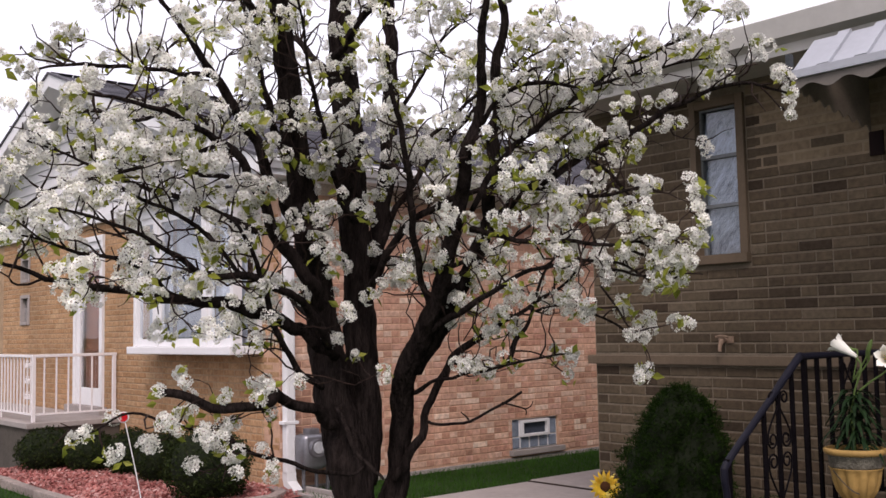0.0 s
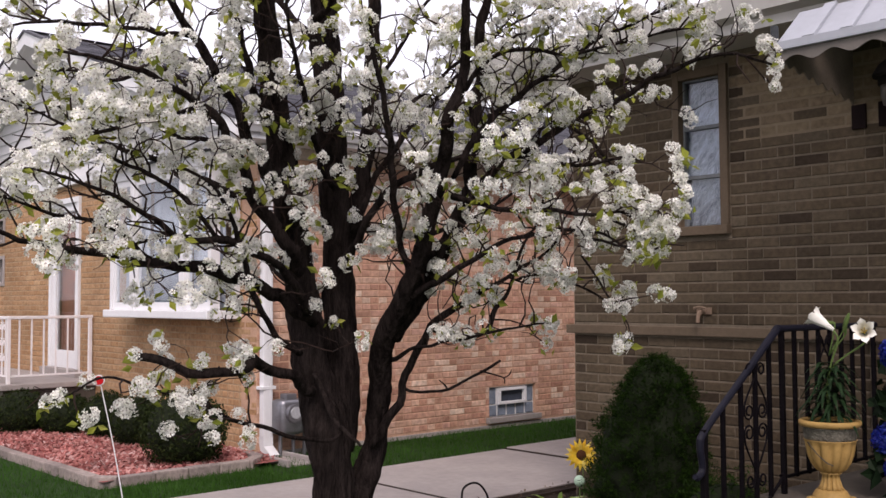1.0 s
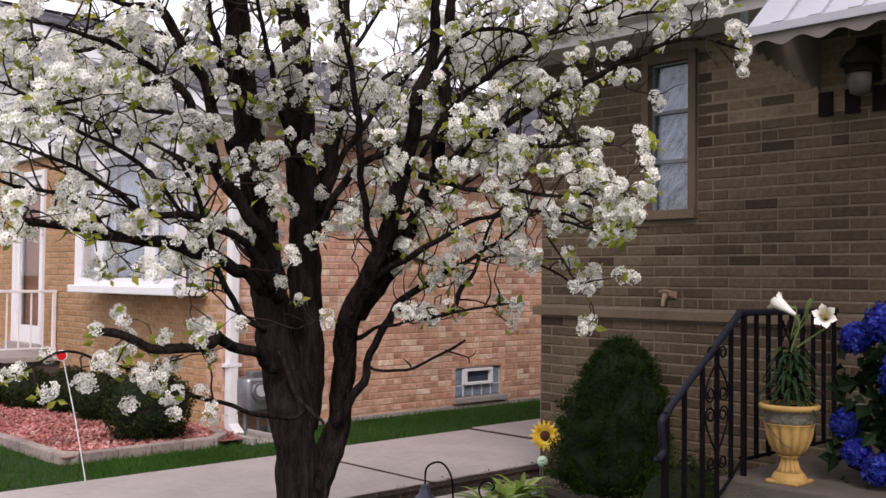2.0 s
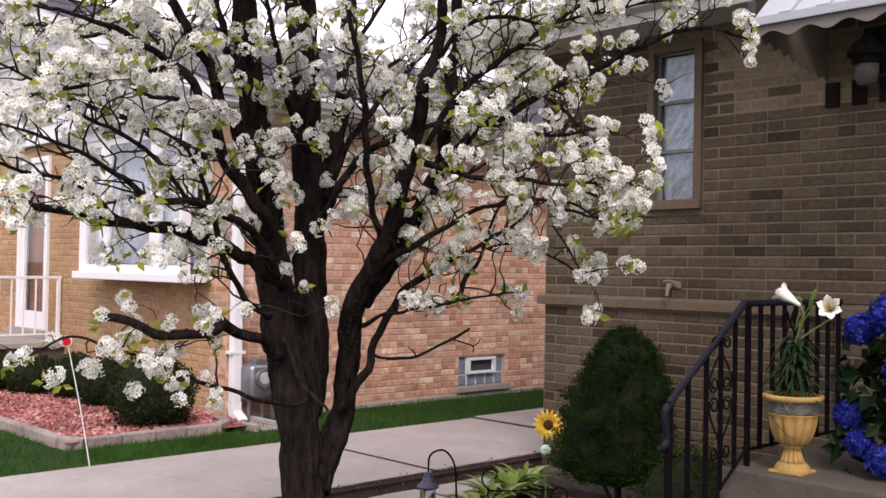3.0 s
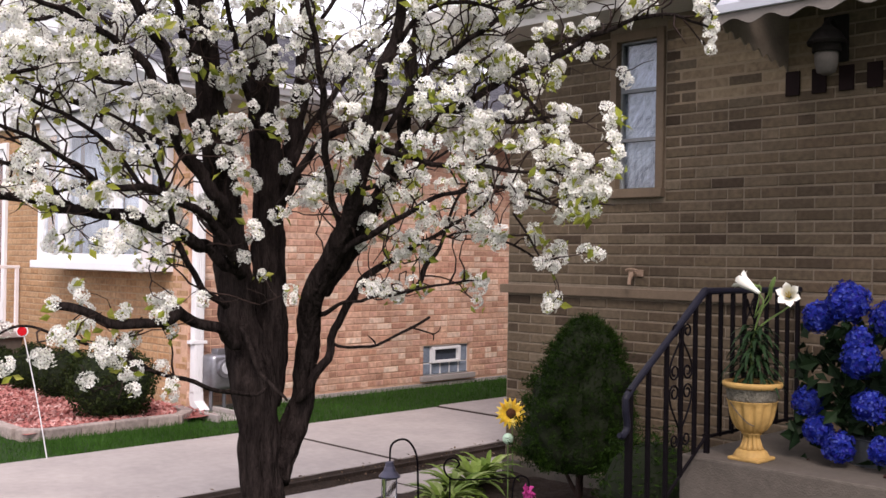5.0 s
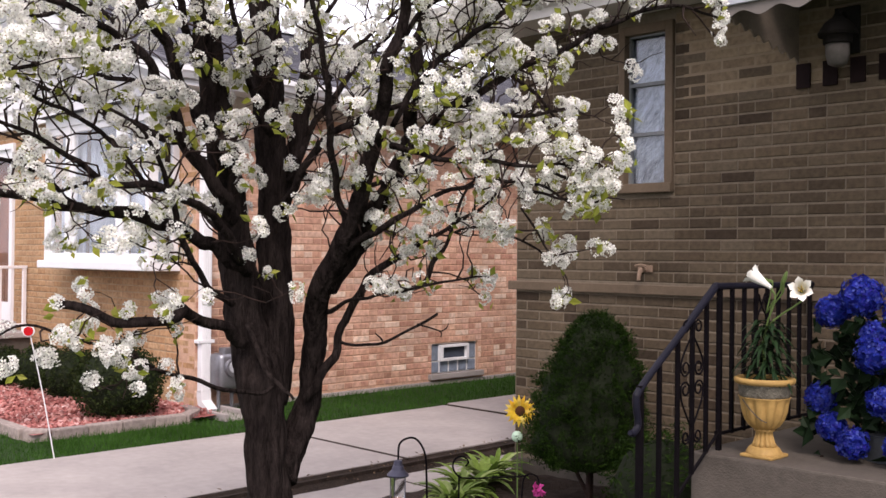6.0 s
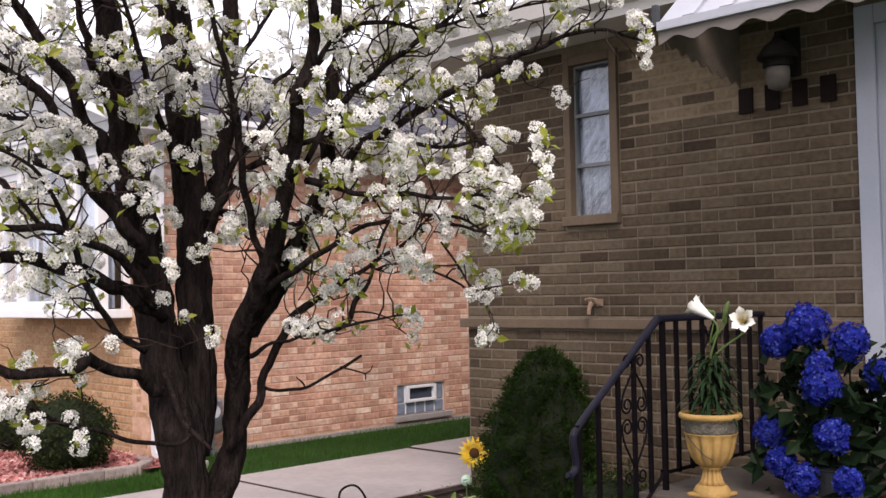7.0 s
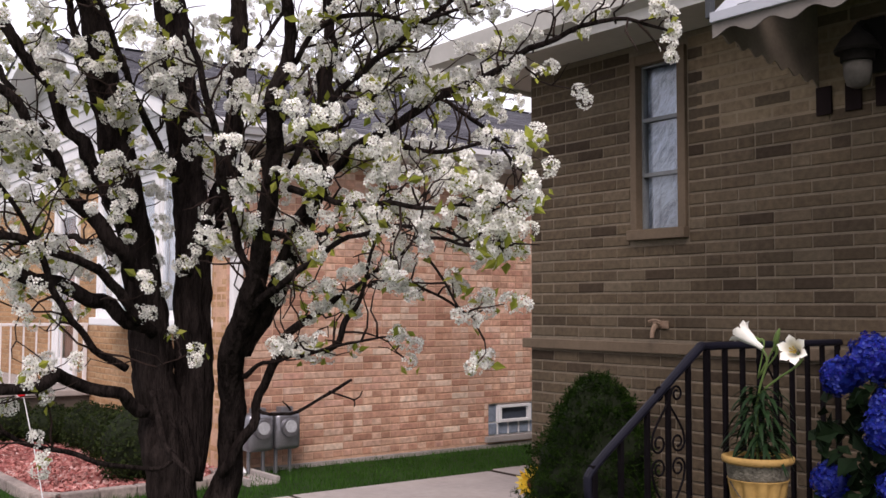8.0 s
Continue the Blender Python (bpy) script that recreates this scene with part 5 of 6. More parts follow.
# Urn with an Easter lily.
UX, UY, UZ = 2.43, -0.98, 0.5
urn = thing("urn_planter", "cream-yellow fluted urn planter with a grey frieze band", "planter", at=(UX, UY, UZ))
M_URN = mat("urn_resin", (0.36, 0.225, 0.075), 0.55, vary=0.22, scale=9, bump=0.2, bump_scale=70)
M_BAND = mat("urn_band", (0.13, 0.12, 0.095), 0.7, vary=0.5, scale=40, bump=1.0, bump_scale=90)
part("foot", lathe([(0.0818, 0.5000), (0.0837, 0.5049), (0.0837, 0.5246), (0.0772, 0.5315), (0.0744, 0.5394), (0.0632, 0.5512)], UX, UY), M_URN, urn, smooth=True)
part("stem", lathe([(0.0614, 0.5493), (0.0512, 0.5690), (0.0418, 0.5985), (0.0391, 0.6182), (0.0484, 0.6251), (0.0465, 0.6330)], UX, UY, 96, (0.545, 0.622, 12, 0.26)), M_URN, urn, smooth=True)
part("bowl", lathe([(0.0465, 0.6300), (0.0725, 0.6478), (0.0930, 0.6773), (0.1070, 0.7167), (0.1135, 0.7561), (0.1172, 0.7807), (0.1209, 0.7856)], UX, UY, 96, (0.63, 0.775, 12, 0.13)), M_URN, urn, smooth=True)
part("plinth", boxes((UX - 0.083, UX + 0.083, UY - 0.083, UY + 0.083, 0.5, 0.517), bevel=0.008), M_URN, urn)
part("frieze_band", lathe([(0.1153, 0.7837), (0.1181, 0.7955), (0.1218, 0.8398), (0.1256, 0.8448)], UX, UY), M_BAND, urn, "grey carved frieze band", smooth=True)
part("rim", lathe([(0.1209, 0.8428), (0.1367, 0.8497), (0.1414, 0.8595), (0.1395, 0.8723), (0.1302, 0.8763), (0.1209, 0.8694), (0.1163, 0.8546)], UX, UY), M_URN, urn, smooth=True)
part("potting_soil", lathe([(0.1116, 0.8448), (0.1172, 0.8566)], UX, UY, 24), M_SOIL, urn)
bm = bmesh.new()
add_tube(bm, [(UX - 0.06, UY - 0.1, 0.775, 0.0022), (UX - 0.01, UY - 0.113, 0.73, 0.0022), (UX + 0.03, UY - 0.1, 0.69, 0.0022), (UX + 0.055, UY - 0.082, 0.675, 0.0022)], 5)
part("crack", bm, M_DARK, urn)

lily = thing("lily_plant", "Easter lily with two white trumpet flowers in the urn", "flower", at=(UX, UY, 0.842))
M_LILYLEAF = mat_pieces("lily_leaf", [(0.011, 0.026, 0.011), (0.018, 0.038, 0.015), (0.013, 0.03, 0.012)], rough=0.4, bump=0)
M_STEM = mat("green_stem", (0.09, 0.14, 0.04), 0.5)
M_LILY = mat("lily_petal", (0.82, 0.81, 0.74), 0.45, vary=0.05)
rnd = random.Random(9)


def strap_leaf(bm, base, way, length, width, droop):
    """A narrow arching leaf with a fold along its middle."""
    p, d = Vector(base), Vector(way).normalized()
    side = d.cross(Vector((0, 0, 1)))
    side = side.normalized() if side.length > 0.01 else Vector((1, 0, 0))
    rows = []
    n = 6
    for i in range(n + 1):
        t = i / n
        w = width * math.sin(math.pi * min(0.97, 0.12 + 0.86 * t)) * 0.5
        rows.append((bm.verts.new(p - side * w + Vector((0, 0, w * 0.4))), bm.verts.new(p), bm.verts.new(p + side * w + Vector((0, 0, w * 0.4)))))
        d = (d + Vector((0, 0, -droop / n))).normalized()
        p = p + d * length / n
    for a, b in zip(rows, rows[1:]):
        bm.faces.new((a[0], a[1], b[1], b[0]))
        bm.faces.new((a[1], a[2], b[2], b[1]))


bm = bmesh.new()
for s, (sx, sy) in enumerate(((0, 0), (0.03, 0.02), (-0.03, 0.01))):
    for i in range(44):
        t = i / 44
        a = i * 2.4 + s
        strap_leaf(bm, (UX + sx, UY + sy, 0.875 + 0.27 * t), (math.cos(a), math.sin(a), 0.75), rnd.uniform(0.14, 0.23) * (1 - 0.45 * t), 0.018, 2.1)
part("leaves", bm, M_LILYLEAF, lily, smooth=True)
HEADS = ((2.375, -1.0, 1.36, -0.62, -0.1, 0.42), (2.63, -1.03, 1.3, 0.35, -0.82, 0.12))
for hx, hy, hz, dx, dy, dz in HEADS:
    d = Vector((dx, dy, dz)).normalized()
    tip = Vector((hx, hy, hz))
    part("stem", tube([(UX, UY, 0.85, 0.006), (UX + 0.005, UY, 1.1, 0.005), (*(tip - d * 0.13 - Vector((0, 0, 0.04))), 0.0045), (*(tip - d * 0.1), 0.0045)], 6), M_STEM, lily)
    bm = bmesh.new()
    side = d.orthogonal().normalized()
    up = d.cross(side)
    for k in range(6):
        a0 = 2 * math.pi * k / 6
        rows = []
        for t, r, w in ((0, 0.008, 0.3), (0.3, 0.014, 0.5), (0.6, 0.024, 0.6), (0.85, 0.031, 0.62), (1.0, 0.046, 0.42), (1.02, 0.057, 0.03)):
            row = []
            for e in (-1, 0, 1):
                a = a0 + e * w
                row.append(bm.verts.new(tip - d * 0.11 + d * 0.12 * t + (side * math.cos(a) + up * math.sin(a)) * r * (1.0 if e else 1.07)))
            rows.append(row)
        for a, b in zip(rows, rows[1:]):
            bm.faces.new((a[0], a[1], b[1], b[0]))
            bm.faces.new((a[1], a[2], b[2], b[1]))
    part("flower_head", bm, M_LILY, lily, smooth=True)
    for k in range(5):
        a = 1.25 * k
        e = tip + d * 0.01 + (side * math.cos(a) + up * math.sin(a)) * 0.012
        part("stamen", tube([(*(tip - d * 0.07), 0.0015), (*e, 0.003)], 5, rounded=False), mat("pollen", (0.5, 0.36, 0.06), 0.7) if k == 0 else bpy.data.materials["pollen"], lily)
for (x, y, z), (dx, dz) in (((2.52, -0.98, 1.33), (0.35, 1)), ((2.44, -0.98, 1.33), (-0.9, 0.35)), ((2.5, -0.95, 1.3), (0.1, 1))):
    part("bud", tube([(UX + 0.005, UY, 1.18, 0.003), (x - dx * 0.03, y, z - dz * 0.03, 0.004), (x, y, z, 0.011), (x + dx * 0.03, y, z + dz * 0.03, 0.010), (x + dx * 0.055, y, z + dz * 0.05, 0.003)], 7), M_STEM, lily, smooth=True)

# Blue hydrangea.
HX, HY = 2.88, -0.62
hyd = thing("hydrangea", "blue mophead hydrangea with dark leaves in a pot", "flower", at=(HX, HY, 0.48))
part("pot", lathe([(0.09, 0.48), (0.12, 0.5), (0.13, 0.62), (0.135, 0.625), (0.125, 0.63)], HX, HY, 28), M_DARK, hyd)
M_BLUE = mat_pieces("hydrangea_blue", [(0.0076, 0.0119, 0.1459), (0.0136, 0.0272, 0.2356), (0.0102, 0.0161, 0.1856), (0.0612, 0.0859, 0.326), (0.0187, 0.0145, 0.202), (0.0119, 0.0306, 0.2246)], rough=0.6, bump=0, translucent=0.2)
M_HLEAF = mat_pieces("hydrangea_leaf", [(0.007, 0.015, 0.007), (0.012, 0.024, 0.010), (0.009, 0.019, 0.008)], rough=0.4, bump=0)
r = np.random.default_rng(33)
heads = ((2.790, -0.74, 1.265, 0.098), (2.645, -0.72, 1.185, 0.079), (2.965, -0.7, 1.195, 0.084), (2.875, -0.8, 1.005, 0.088), (3.075, -0.66, 1.055, 0.065), (2.595, -0.74, 0.775, 0.070), (2.925, -0.82, 0.795, 0.074), (2.675, -0.8, 0.655, 0.065), (2.795, -0.84, 0.595, 0.070), (2.995, -0.84, 0.605, 0.060), (2.865, -0.78, 1.095, 0.056))
for x, y, z, rad in heads:
    n = int(150 * rad / 0.08)
    d = r.normal(size=(n, 3)) + np.array((0, -0.25, 0.2))
    d /= np.linalg.norm(d, axis=1, keepdims=True)
    p = np.array((x, y, z)) + d * rad * r.uniform(0.86, 1.06, (n, 1))
    nn, a, b = scatter_frames(r, d + r.normal(scale=0.35, size=d.shape))
    vv, ff = [], []
    ball = bmesh.new()
    bmesh.ops.create_icosphere(ball, subdivisions=2, radius=rad * 0.86, matrix=Matrix.Translation((x, y, z)))
    vv += [tuple(q.co) for q in ball.verts]
    ff += [tuple(q.index for q in g.verts) for g in ball.faces]
    ball.free()
    for j in range(n):
        for q in range(4):
            t = q * math.pi / 2
            base = len(vv)
            for ang, rr, up in ((t, 0.02, 0.0), (t + 0.62, 0.72, 0.18), (t, 1.05, 0.1), (t - 0.62, 0.72, 0.18)):
                vv.append(tuple(p[j] + (a[j] * math.cos(ang) + b[j] * math.sin(ang)) * rr * 0.018 + nn[j] * up * 0.018))
            ff.append((base, base + 1, base + 2, base + 3))
    raw_mesh("flower_head", vv, ff, M_BLUE, hyd)
    part("stem", tube([(HX, HY, 0.6, 0.005), ((HX + x) / 2, (HY + y) / 2 + 0.03, (0.6 + z) / 2, 0.004), (x, y, z, 0.004)], 5), M_HLEAF, hyd)
lp = np.array((HX - 0.02, HY - 0.02, 0.84)) + np.clip(r.normal(size=(430, 3)), -1.6, 1.6) * np.array((0.19, 0.09, 0.2))
v, f = leaf_arrays(r, lp, r.normal(size=(430, 3)) + np.array((0, -0.8, 0.5)), 0.105, 0.07)
raw_mesh("leaves", [tuple(q) for q in v], f, M_HLEAF, hyd, kind="stuff")

# Doormat.
M_MAT = mat("rug_pile", (0.045, 0.018, 0.015), 0.95, vary=0.8, scale=14, bump=0.8, bump_scale=200)
whole("doormat", boxes((3.03, 3.75, -0.92, -0.42, 0.501, 0.515), bevel=0.005), M_MAT, "dark red patterned doormat lying on the concrete porch", "doormat")

M_BARS = mat("russet_metal", (0.009, 0.004, 0.004), 0.7, vary=0.3, scale=30, spec=0.1)
M_LAMP = mat("lantern_metal", (0.012, 0.01, 0.009), 0.85, spec=0.2)
# House number: four plain dark bars. Wall lantern above them.
for i in range(4):
    x = 2.14 + i * 0.155
    whole("number_bar", boxes((x - 0.042, x + 0.042, -0.016, -0.002, 2.40, 2.54), bevel=0.004), M_BARS, "plain dark metal bar mounted on the brown brick", "number bar", "number bars")
lamp = thing("wall_lantern", "dark metal porch lantern with a frosted white glass", "lamp", at=(2.39, 0, 2.560))
part("back_plate", boxes((2.32, 2.46, -0.02, 0.0, 2.560, 2.820), bevel=0.006), M_LAMP, lamp)
part("arm", tube([(2.39, -0.02, 2.760, 0.012), (2.39, -0.08, 2.790, 0.012), (2.39, -0.13, 2.760, 0.012)], 8), M_LAMP, lamp)
part("hood", lathe([(0.10, 2.640), (0.105, 2.655), (0.07, 2.710), (0.03, 2.740), (0.012, 2.770)], 2.39, -0.13, 24), M_LAMP, lamp)
part("cage", lathe([(0.07, 2.595), (0.076, 2.600), (0.076, 2.640), (0.07, 2.640)], 2.39, -0.13, 24), M_LAMP, lamp)
part("glass", lathe([(0.02, 2.475), (0.05, 2.490), (0.062, 2.54), (0.064, 2.600)], 2.39, -0.13, 24), mat("frosted_glass", (0.12, 0.11, 0.1), 0.6), lamp, smooth=True)

# Hose tap on the wall above the ledge.
tap = thing("hose_tap", "rusty beige hose tap on the brown brick wall", "tap", at=(1.09, 0, 1.34))
M_TAP = mat("tap_metal", (0.20, 0.14, 0.10), 0.7, vary=0.4, scale=40)
part("flange", boxes((1.04, 1.15, -0.012, 0.0, 1.345, 1.39), bevel=0.005), M_TAP, tap)
part("body", tube([(1.095, 0.0, 1.36, 0.016), (1.095, -0.05, 1.36, 0.016), (1.095, -0.075, 1.33, 0.013), (1.095, -0.08, 1.295, 0.012)], 8), M_TAP, tap)
part("handle", tube([(1.05, -0.055, 1.385, 0.008), (1.095, -0.055, 1.392, 0.01), (1.14, -0.055, 1.385, 0.008)], 6), M_TAP, tap)

# Dwarf conical spruce.
M_NEEDLE = mat_pieces("spruce_needle", [(0.0049, 0.0124, 0.0019), (0.0084, 0.0214, 0.0027), (0.0183, 0.0409, 0.0046), (0.0056, 0.0142, 0.0023), (0.0127, 0.0303, 0.0035), (0.0204, 0.0442, 0.0054)], rough=0.6, bump=0)
spruce = thing("dwarf_spruce", "dense dark green conical spruce before the brown wall", "shrub", at=(1.02, -0.5, -0.08))
SX, SY = 1.05, -0.52


def cone_radius(z):
    """Full and rounded: widest low down, drawn in at the foot."""
    t = min(1.0, max(0.0, (z - 0.16) / 0.94))
    return 0.355 * math.sqrt(max(0.0, 1 - t ** 1.85)) * min(1.0, 0.62 + 2.2 * t)


def spruce_point(z, t, k):
    lump = noise.noise(Vector((math.cos(t) * 2.6, math.sin(t) * 2.6, z * 8))) + 0.7 * noise.noise(Vector((math.cos(t) * 6.5, math.sin(t) * 6.5, z * 18)))
    rad = cone_radius(z) * (0.97 + 0.3 * lump) * k
    return (SX + rad * math.cos(t) + 0.10 * (z - 0.55), SY + rad * math.sin(t), z)


bm = bmesh.new()
bmesh.ops.create_icosphere(bm, subdivisions=4, radius=1)
for v in bm.verts:
    v.co = spruce_point(0.63 + 0.46 * v.co.z, math.atan2(v.co.y, v.co.x), 0.86)
part("core", bm, M_SHADECORE, spruce, smooth=True)
r = np.random.default_rng(50)
count = 2300
zs = 0.19 + 0.91 * r.random(count) ** 1.15
ps, ns = [], []
for z, t, k in zip(zs, r.uniform(0, 2 * math.pi, count), r.uniform(0.9, 1.05, count)):
    # A tuft of needles round the tip of each twig.
    c = np.array(spruce_point(z, t, k))
    out = np.array((math.cos(t), math.sin(t), 0.55))
    n = 11
    ps.append(c + r.normal(scale=0.011, size=(n, 3)))
    ns.append(np.cross(np.tile(out, (n, 1)) + r.normal(scale=0.5, size=(n, 3)), r.normal(size=(n, 3))))
ps, ns = np.concatenate(ps), np.concatenate(ns)
v, f = leaf_arrays(r, ps, ns, 0.026, 0.006, spread=0.4)
raw_mesh("needles", [tuple(q) for q in v], f, M_NEEDLE, spruce, kind="stuff")
part("trunk", tube([(SX, SY, -0.12, 0.025), (SX + 0.01, SY, 0.15, 0.022), (SX, SY, 0.5, 0.015)], 8), M_TWIG, spruce)
part("low_branch", tube([(SX, SY, 0.0, 0.014), (SX - 0.08, SY - 0.02, 0.14, 0.012), (SX - 0.16, SY - 0.03, 0.3, 0.008)], 7), M_TWIG, spruce)
part("low_branch", tube([(SX + 0.01, SY, -0.02, 0.014), (SX + 0.04, SY - 0.05, 0.14, 0.011), (SX + 0.06, SY - 0.1, 0.3, 0.008)], 7), M_TWIG, spruce)

# Low dark juniper between spruce and steps.
low = thing("juniper", "low dark juniper bush beside the porch steps", "shrub", at=(1.72, -0.75, -0.08))
core("inner_mass", (1.72, -0.75, 0.16), (0.28, 0.24, 0.3), low, M_SHADECORE)
leafy("foliage", (1.72, -0.75, 0.16), (0.33, 0.28, 0.36), 3600, 0.04, 0.008, low, M_NEEDLE, 61, 0.3)

# Painted metal sunflower on a rod.
sunf = thing("sunflower", "yellow artificial sunflower on a thin stake", "flower", at=(0.19, -0.16, -0.08))
M_YEL = mat_pieces("sunflower_petal", [(0.682, 0.432, 0.032), (0.77, 0.564, 0.064), (0.605, 0.336, 0.024), (0.825, 0.696, 0.192)], rough=0.5, bump=0)
face = Vector((0.55, -0.83, 0.1)).normalized()
fs, fu = face.cross(Vector((0, 0, 1))).normalized(), Vector((0, 0, 1))
hub = Vector((0.19, -0.16, 0.375))
for ring, (count, reach_) in enumerate(((17, 0.115), (15, 0.092))):
    for k in range(count):
        a = 2 * math.pi * (k + 0.5 * ring) / count
        d = fs * math.cos(a) + fu * math.sin(a)
        c = d.cross(face)
        bm = bmesh.new()
        pts = [hub + d * 0.03 + c * 0.006, hub + d * 0.03 - c * 0.006, hub + d * reach_ * 0.65 - c * 0.013 + face * 0.012, hub + d * reach_ + face * (0.004 + 0.01 * ring), hub + d * reach_ * 0.65 + c * 0.013 + face * 0.012]
        vs = [bm.verts.new(p + face * 0.006 * ring) for p in pts]
        bm.faces.new(vs)
        ext = bmesh.ops.extrude_face_region(bm, geom=bm.faces[:])
        for v in ext["geom"]:
            if isinstance(v, bmesh.types.BMVert):
                v.co -= face * 0.002
        part("petal", bm, M_YEL, sunf)
bm = bmesh.new()
bmesh.ops.create_uvsphere(bm, u_segments=20, v_segments=10, radius=0.036)
for v in bm.verts:
    co = fs * v.co.x + fu * v.co.y + face * v.co.z * 0.45
    v.co = hub + face * 0.006 + co * (1 + 0.1 * noise.noise(v.co * 260))
part("disc", bm, mat("sunflower_disc", (0.07, 0.028, 0.012), 0.9, vary=0.5, scale=120), sunf)
part("stake", tube([(0.19, -0.15, 0.36, 0.004), (0.2, -0.15, 0.1, 0.004), (0.2, -0.15, -0.1, 0.004)], 6), M_STEM, sunf)

# Small glass globe on a stake.
globe = thing("garden_globe", "small pale green glass globe on a garden stake", "garden ornament", at=(0.74, -0.82, -0.08))
bm = bmesh.new()
bmesh.ops.create_uvsphere(bm, u_segments=20, v_segments=12, radius=0.034, matrix=Matrix.Translation((0.74, -0.82, 0.35)))
part("globe", bm, mat("globe_glass", (0.42, 0.58, 0.44), 0.15, vary=0.3, scale=30), globe, smooth=True)
part("stake", tube([(0.74, -0.82, 0.33, 0.004), (0.745, -0.82, 0.1, 0.004), (0.745, -0.82, -0.1, 0.004)], 5), M_STEM, globe)

# Hooked solar lantern.
hook = thing("hook_lantern", "small grey garden lantern hanging from a black iron hook", "garden lamp", at=(0.72, -1.58, -0.08))
part("hook", tube([(0.735, -1.56, -0.12, 0.006), (0.73, -1.565, 0.2, 0.006), (0.72, -1.57, 0.34, 0.006), (0.69, -1.6, 0.415, 0.006), (0.65, -1.63, 0.425, 0.006), (0.615, -1.665, 0.39, 0.006), (0.61, -1.67, 0.3, 0.005)], 7), M_IRON, hook)
LX, LY = 0.61, -1.67
M_LANT = mat("lantern_grey", (0.07, 0.07, 0.10), 0.4, metal=0.3)
part("cap", lathe([(0.06, 0.215), (0.062, 0.222), (0.035, 0.25), (0.03, 0.27), (0.025, 0.275), (0.022, 0.3), (0.006, 0.305)], LX, LY, 20), M_LANT, hook)
lens = part("lens", lathe([(0.036, 0.09), (0.04, 0.1), (0.042, 0.2), (0.04, 0.215)], LX, LY, 20), mat_glass("lantern_lens", (0.85, 0.87, 0.9), 0.12), hook, smooth=True)
for k in range(4):
    a = k * math.pi / 2 + 0.4
    part("cage_bar", tube([(LX + 0.045 * math.cos(a), LY + 0.045 * math.sin(a), 0.22, 0.003), (LX + 0.045 * math.cos(a), LY + 0.045 * math.sin(a), 0.08, 0.003)], 5, rounded=False), M_LANT, lens)
part("base", lathe([(0.03, 0.06), (0.045, 0.07), (0.045, 0.085), (0.03, 0.09)], LX, LY, 20), M_LANT, hook)

# Low wire fence of arches along the bed.
fence = thing("wire_edging", "low black wire garden edging with scrolled ends", "garden fence", at=(0.9, -1.2, -0.08))
part("scroll", tube([(0.80, -1.33, 0.25, 0.005), (0.815, -1.32, 0.275, 0.005), (0.795, -1.34, 0.305, 0.005), (0.765, -1.37, 0.295, 0.005), (0.75, -1.38, 0.25, 0.005), (0.765, -1.36, 0.2, 0.005), (0.8, -1.31, 0.18, 0.005), (0.93, -1.12, 0.18, 0.005), (1.02, -1.04, 0.19, 0.005)], 6), M_IRON, fence)
part("arch", tube([(0.985, -1.06, -0.12, 0.005), (0.99, -1.06, 0.1, 0.005), (1.0, -1.05, 0.18, 0.005), (1.03, -1.03, 0.2, 0.005), (1.06, -1.0, 0.17, 0.005), (1.065, -1.0, 0.05, 0.005), (1.065, -1.0, -0.12, 0.005)], 6), M_IRON, fence)
part("post", tube([(0.775, -1.355, 0.2, 0.005), (0.775, -1.355, -0.12, 0.005)], 6, rounded=False), M_IRON, fence)

# Variegated hostas.
M_HOSTA = mat_pieces("hosta_leaf", [(0.12, 0.20, 0.03), (0.19, 0.27, 0.06), (0.09, 0.16, 0.025), (0.30, 0.36, 0.14)], rough=0.4, bump=0, translucent=0.25)
rnd = random.Random(14)
for x, y, s in ((0.5, -1.12, 0.9), (0.36, -0.85, 1.0), (0.22, -0.55, 1.0), (0.1, -0.3, 0.85), (0.62, -1.25, 0.6), (0.78, -1.5, 0.55)):
    hosta = thing("hosta", "bright green and cream variegated hosta in the bed", "plant", "hostas", at=(x, y, -0.08))
    bm = bmesh.new()
    for k in range(40):
        a = k * 2.4 + rnd.random()
        strap_leaf(bm, (x + 0.02 * math.cos(a), y + 0.02 * math.sin(a), -0.07), (math.cos(a), math.sin(a), rnd.uniform(1.0, 3.2)), s * rnd.uniform(0.2, 0.34), s * rnd.uniform(0.038, 0.06), 1.6)
    part("leaves", bm, M_HOSTA, hosta, smooth=True)
tul = thing("pink_flower", "small bright pink flower in the garden bed", "flower", at=(1.13, -1.09, -0.08))
part("stem", tube([(1.13, -1.09, -0.1, 0.004), (1.13, -1.09, 0.1, 0.004)], 5, rounded=False), M_STEM, tul)
r = np.random.default_rng(71)
v, f = leaf_arrays(r, np.array((1.13, -1.09, 0.135)) + r.normal(scale=0.012, size=(26, 3)), r.normal(size=(26, 3)), 0.04, 0.03)
raw_mesh("bloom", [tuple(q) for q in v], f, mat_pieces("pink_petal", [(0.45, 0.05, 0.22), (0.55, 0.09, 0.3), (0.4, 0.04, 0.2)], bump=0), tul)

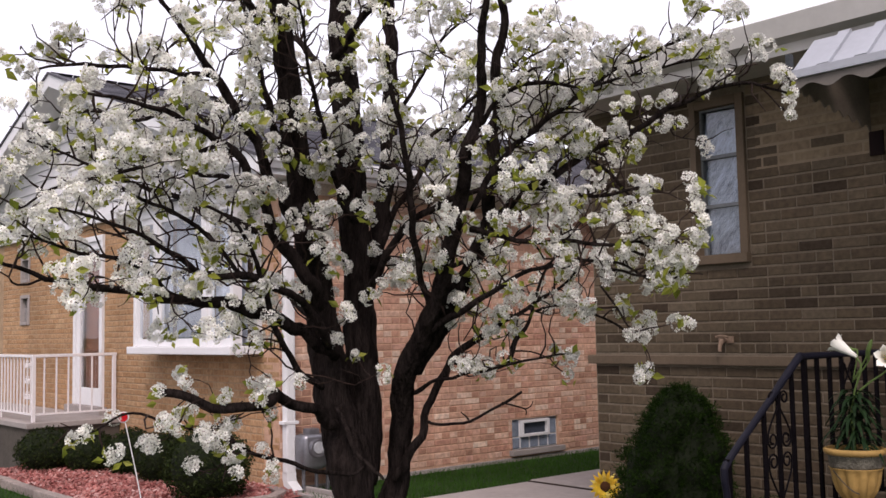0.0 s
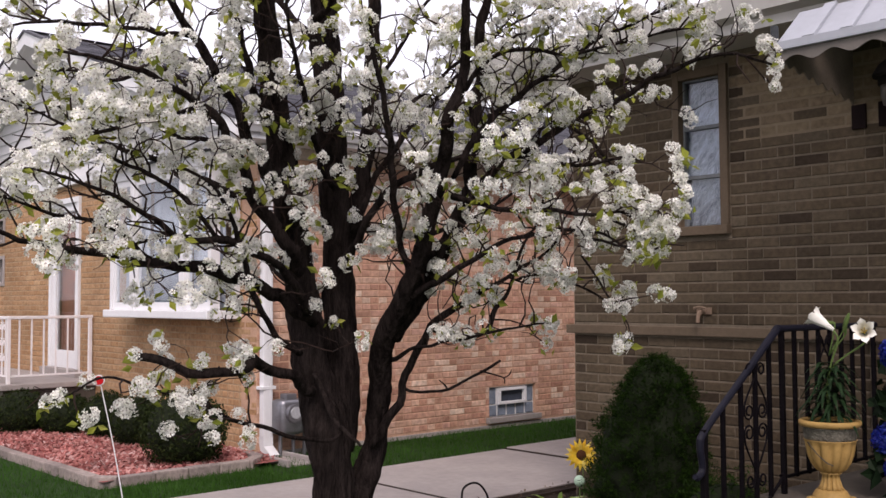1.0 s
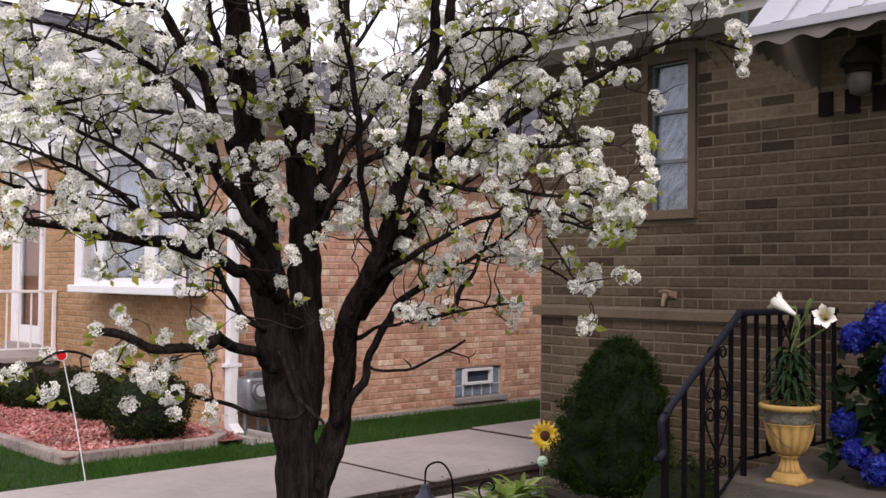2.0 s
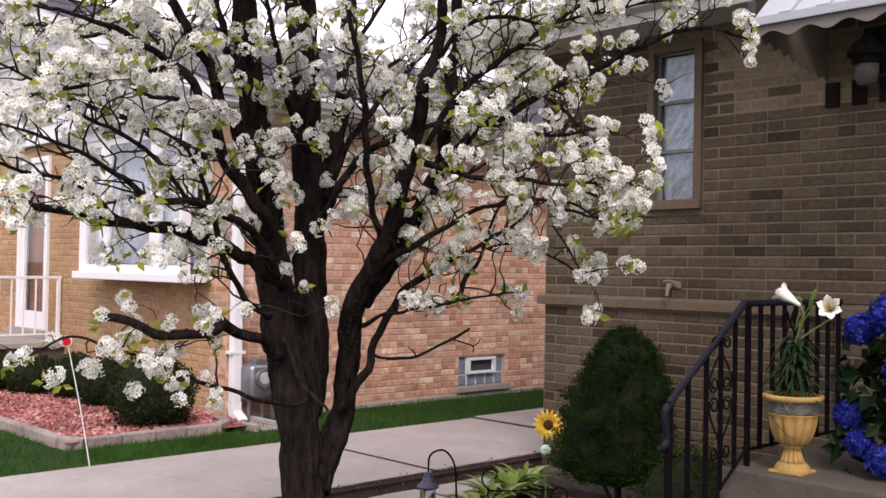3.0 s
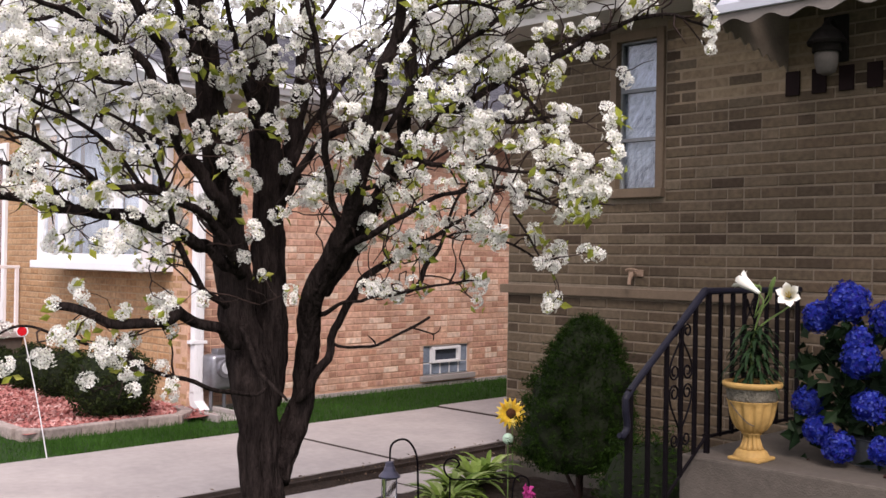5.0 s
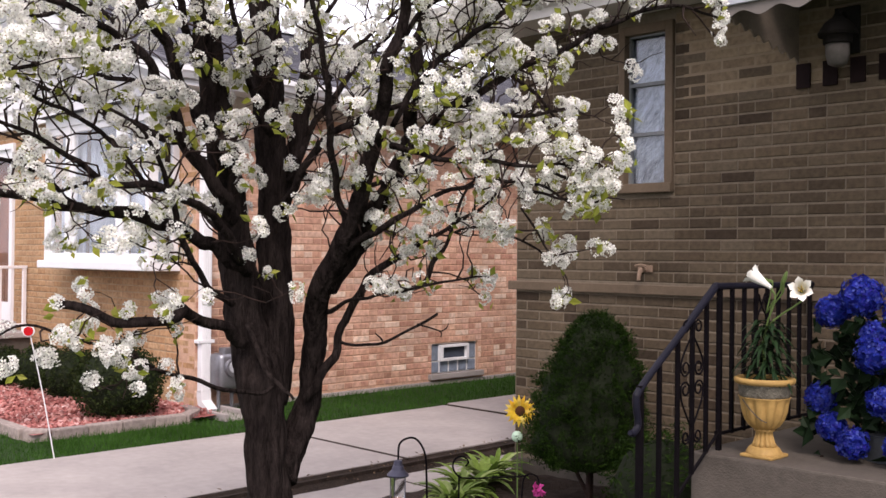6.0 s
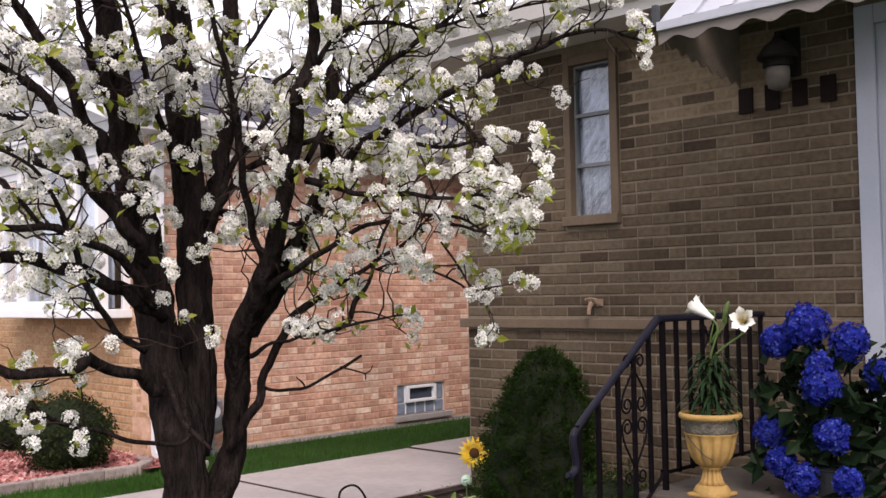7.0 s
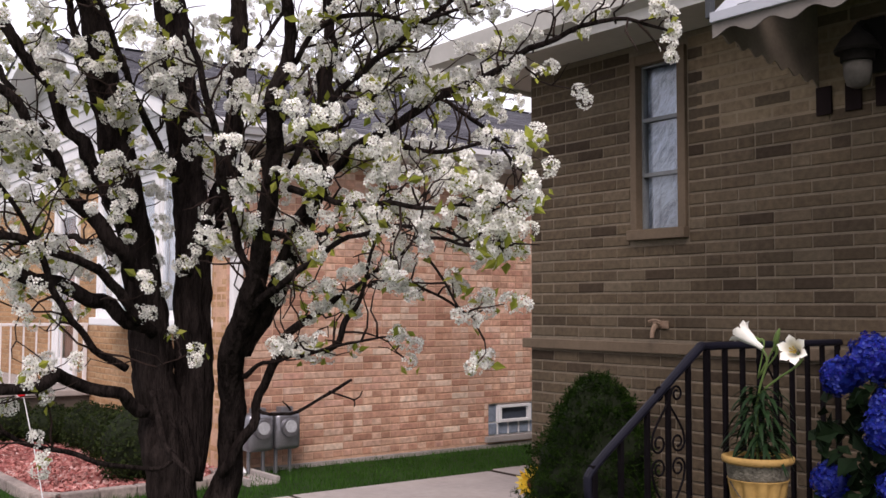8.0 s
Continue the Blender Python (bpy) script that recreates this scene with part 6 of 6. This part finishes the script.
# Fallen scraps on the porch floor.
for x, y in ((2.62, -0.78), (2.85, -0.72), (2.68, -0.62), (2.9, -0.55)):
    bm = bmesh.new()
    bmesh.ops.create_icosphere(bm, subdivisions=1, radius=0.014, matrix=Matrix.LocRotScale((x, y, 0.504), Euler((0, 0, x * 9)), (1, 0.6, 0.35)))
    whole("dead_leaf", bm, M_TWIG, "small dry brown leaf lying on the porch", "leaf", "dry leaves on the porch")

# Dry leaf scraps along the walk's edge.
r = np.random.default_rng(18)
v, f = leaf_arrays(r, LITTER, r.normal(scale=0.4, size=(len(LITTER), 3)) + np.array((0, 0, 1.0)), 0.028, 0.014)
tagged(raw_mesh("leaf_litter", [tuple(q) for q in v], f, mat_pieces("dry_leaf", [(0.10, 0.065, 0.04), (0.16, 0.11, 0.07), (0.06, 0.04, 0.028), (0.22, 0.16, 0.11)], bump=0), kind="stuff"), "dry brown leaf scraps along the edge of the walk", "litter")

# ---- grass ----
rng = np.random.default_rng(90)
gv, gf = [], []
for x0, x1, y0, y1, n in ((-3.38, -2.14, -0.9, 5.0, 11000), (-2.86, -2.14, -2.3, -0.9, 3200), (-6.5, -2.14, -3.6, -2.3, 7500)):
    xs, ys = rng.uniform(x0, x1, n), rng.uniform(y0, y1, n)
    hs, an, le = rng.uniform(0.025, 0.06, n), rng.uniform(0, 6.28, n), rng.normal(0, 0.018, (n, 2))
    for x, y, h, a, l in zip(xs, ys, hs, an, le):
        base = len(gv)
        dx, dy = 0.0035 * math.cos(a), 0.0035 * math.sin(a)
        gv += [(x - dx, y - dy, -0.014), (x + dx, y + dy, -0.014), (x + l[0], y + l[1], h - 0.012)]
        gf.append((base, base + 1, base + 2))
tagged(raw_mesh("grass", gv, gf, M_BLADE, kind="stuff"), "short green grass blades of the lawn", "grass")


# ---- bricks of the walls, laid last ----
part("pointing", boxes((1.36, 2.28, 0.002, 0.006, 2.402, 2.97)), mat("buff_mortar", (0.205, 0.158, 0.108), 0.95, vary=0.15, scale=5, bump=0.4, bump_scale=160), wall_b, "pale pointing between buff bricks")
lay_bricks(wall_b, "x", 0.0, -1, 0.0, 2.75, [(1.265, 3.0, 1.753), (0.02, 1.205, 1.195)], [B_WIN, B_DOOR], M_BROWN, 1.297, joint=0.0112, near=(1.3, 1.5), seed=3, patch=(M_BUFF, 1.36, 2.28, 2.4))
lay_bricks(wall_s, "y", -3.4, 1, OY, 6.4, [(0.03, 2.81, 0.05)], [O_BASE, (O_BASE[0] - 0.05, O_BASE[1] + 0.06, 0.04, 0.12)], M_ORANGE, 0.02, length=0.2166, joint=0.0105, near=(1.6, 1.0), seed=4, headers=4, cut=0.2)
lay_bricks(wall_f, "x", OY, -1, -11.5, -3.4, [(0.02, 2.9, 0.03)], [O_DOOR, O_BAY, O_SLIT, O_SLIT_2], M_TAN, -3.4, near=(-4.5, 0.9), seed=6)
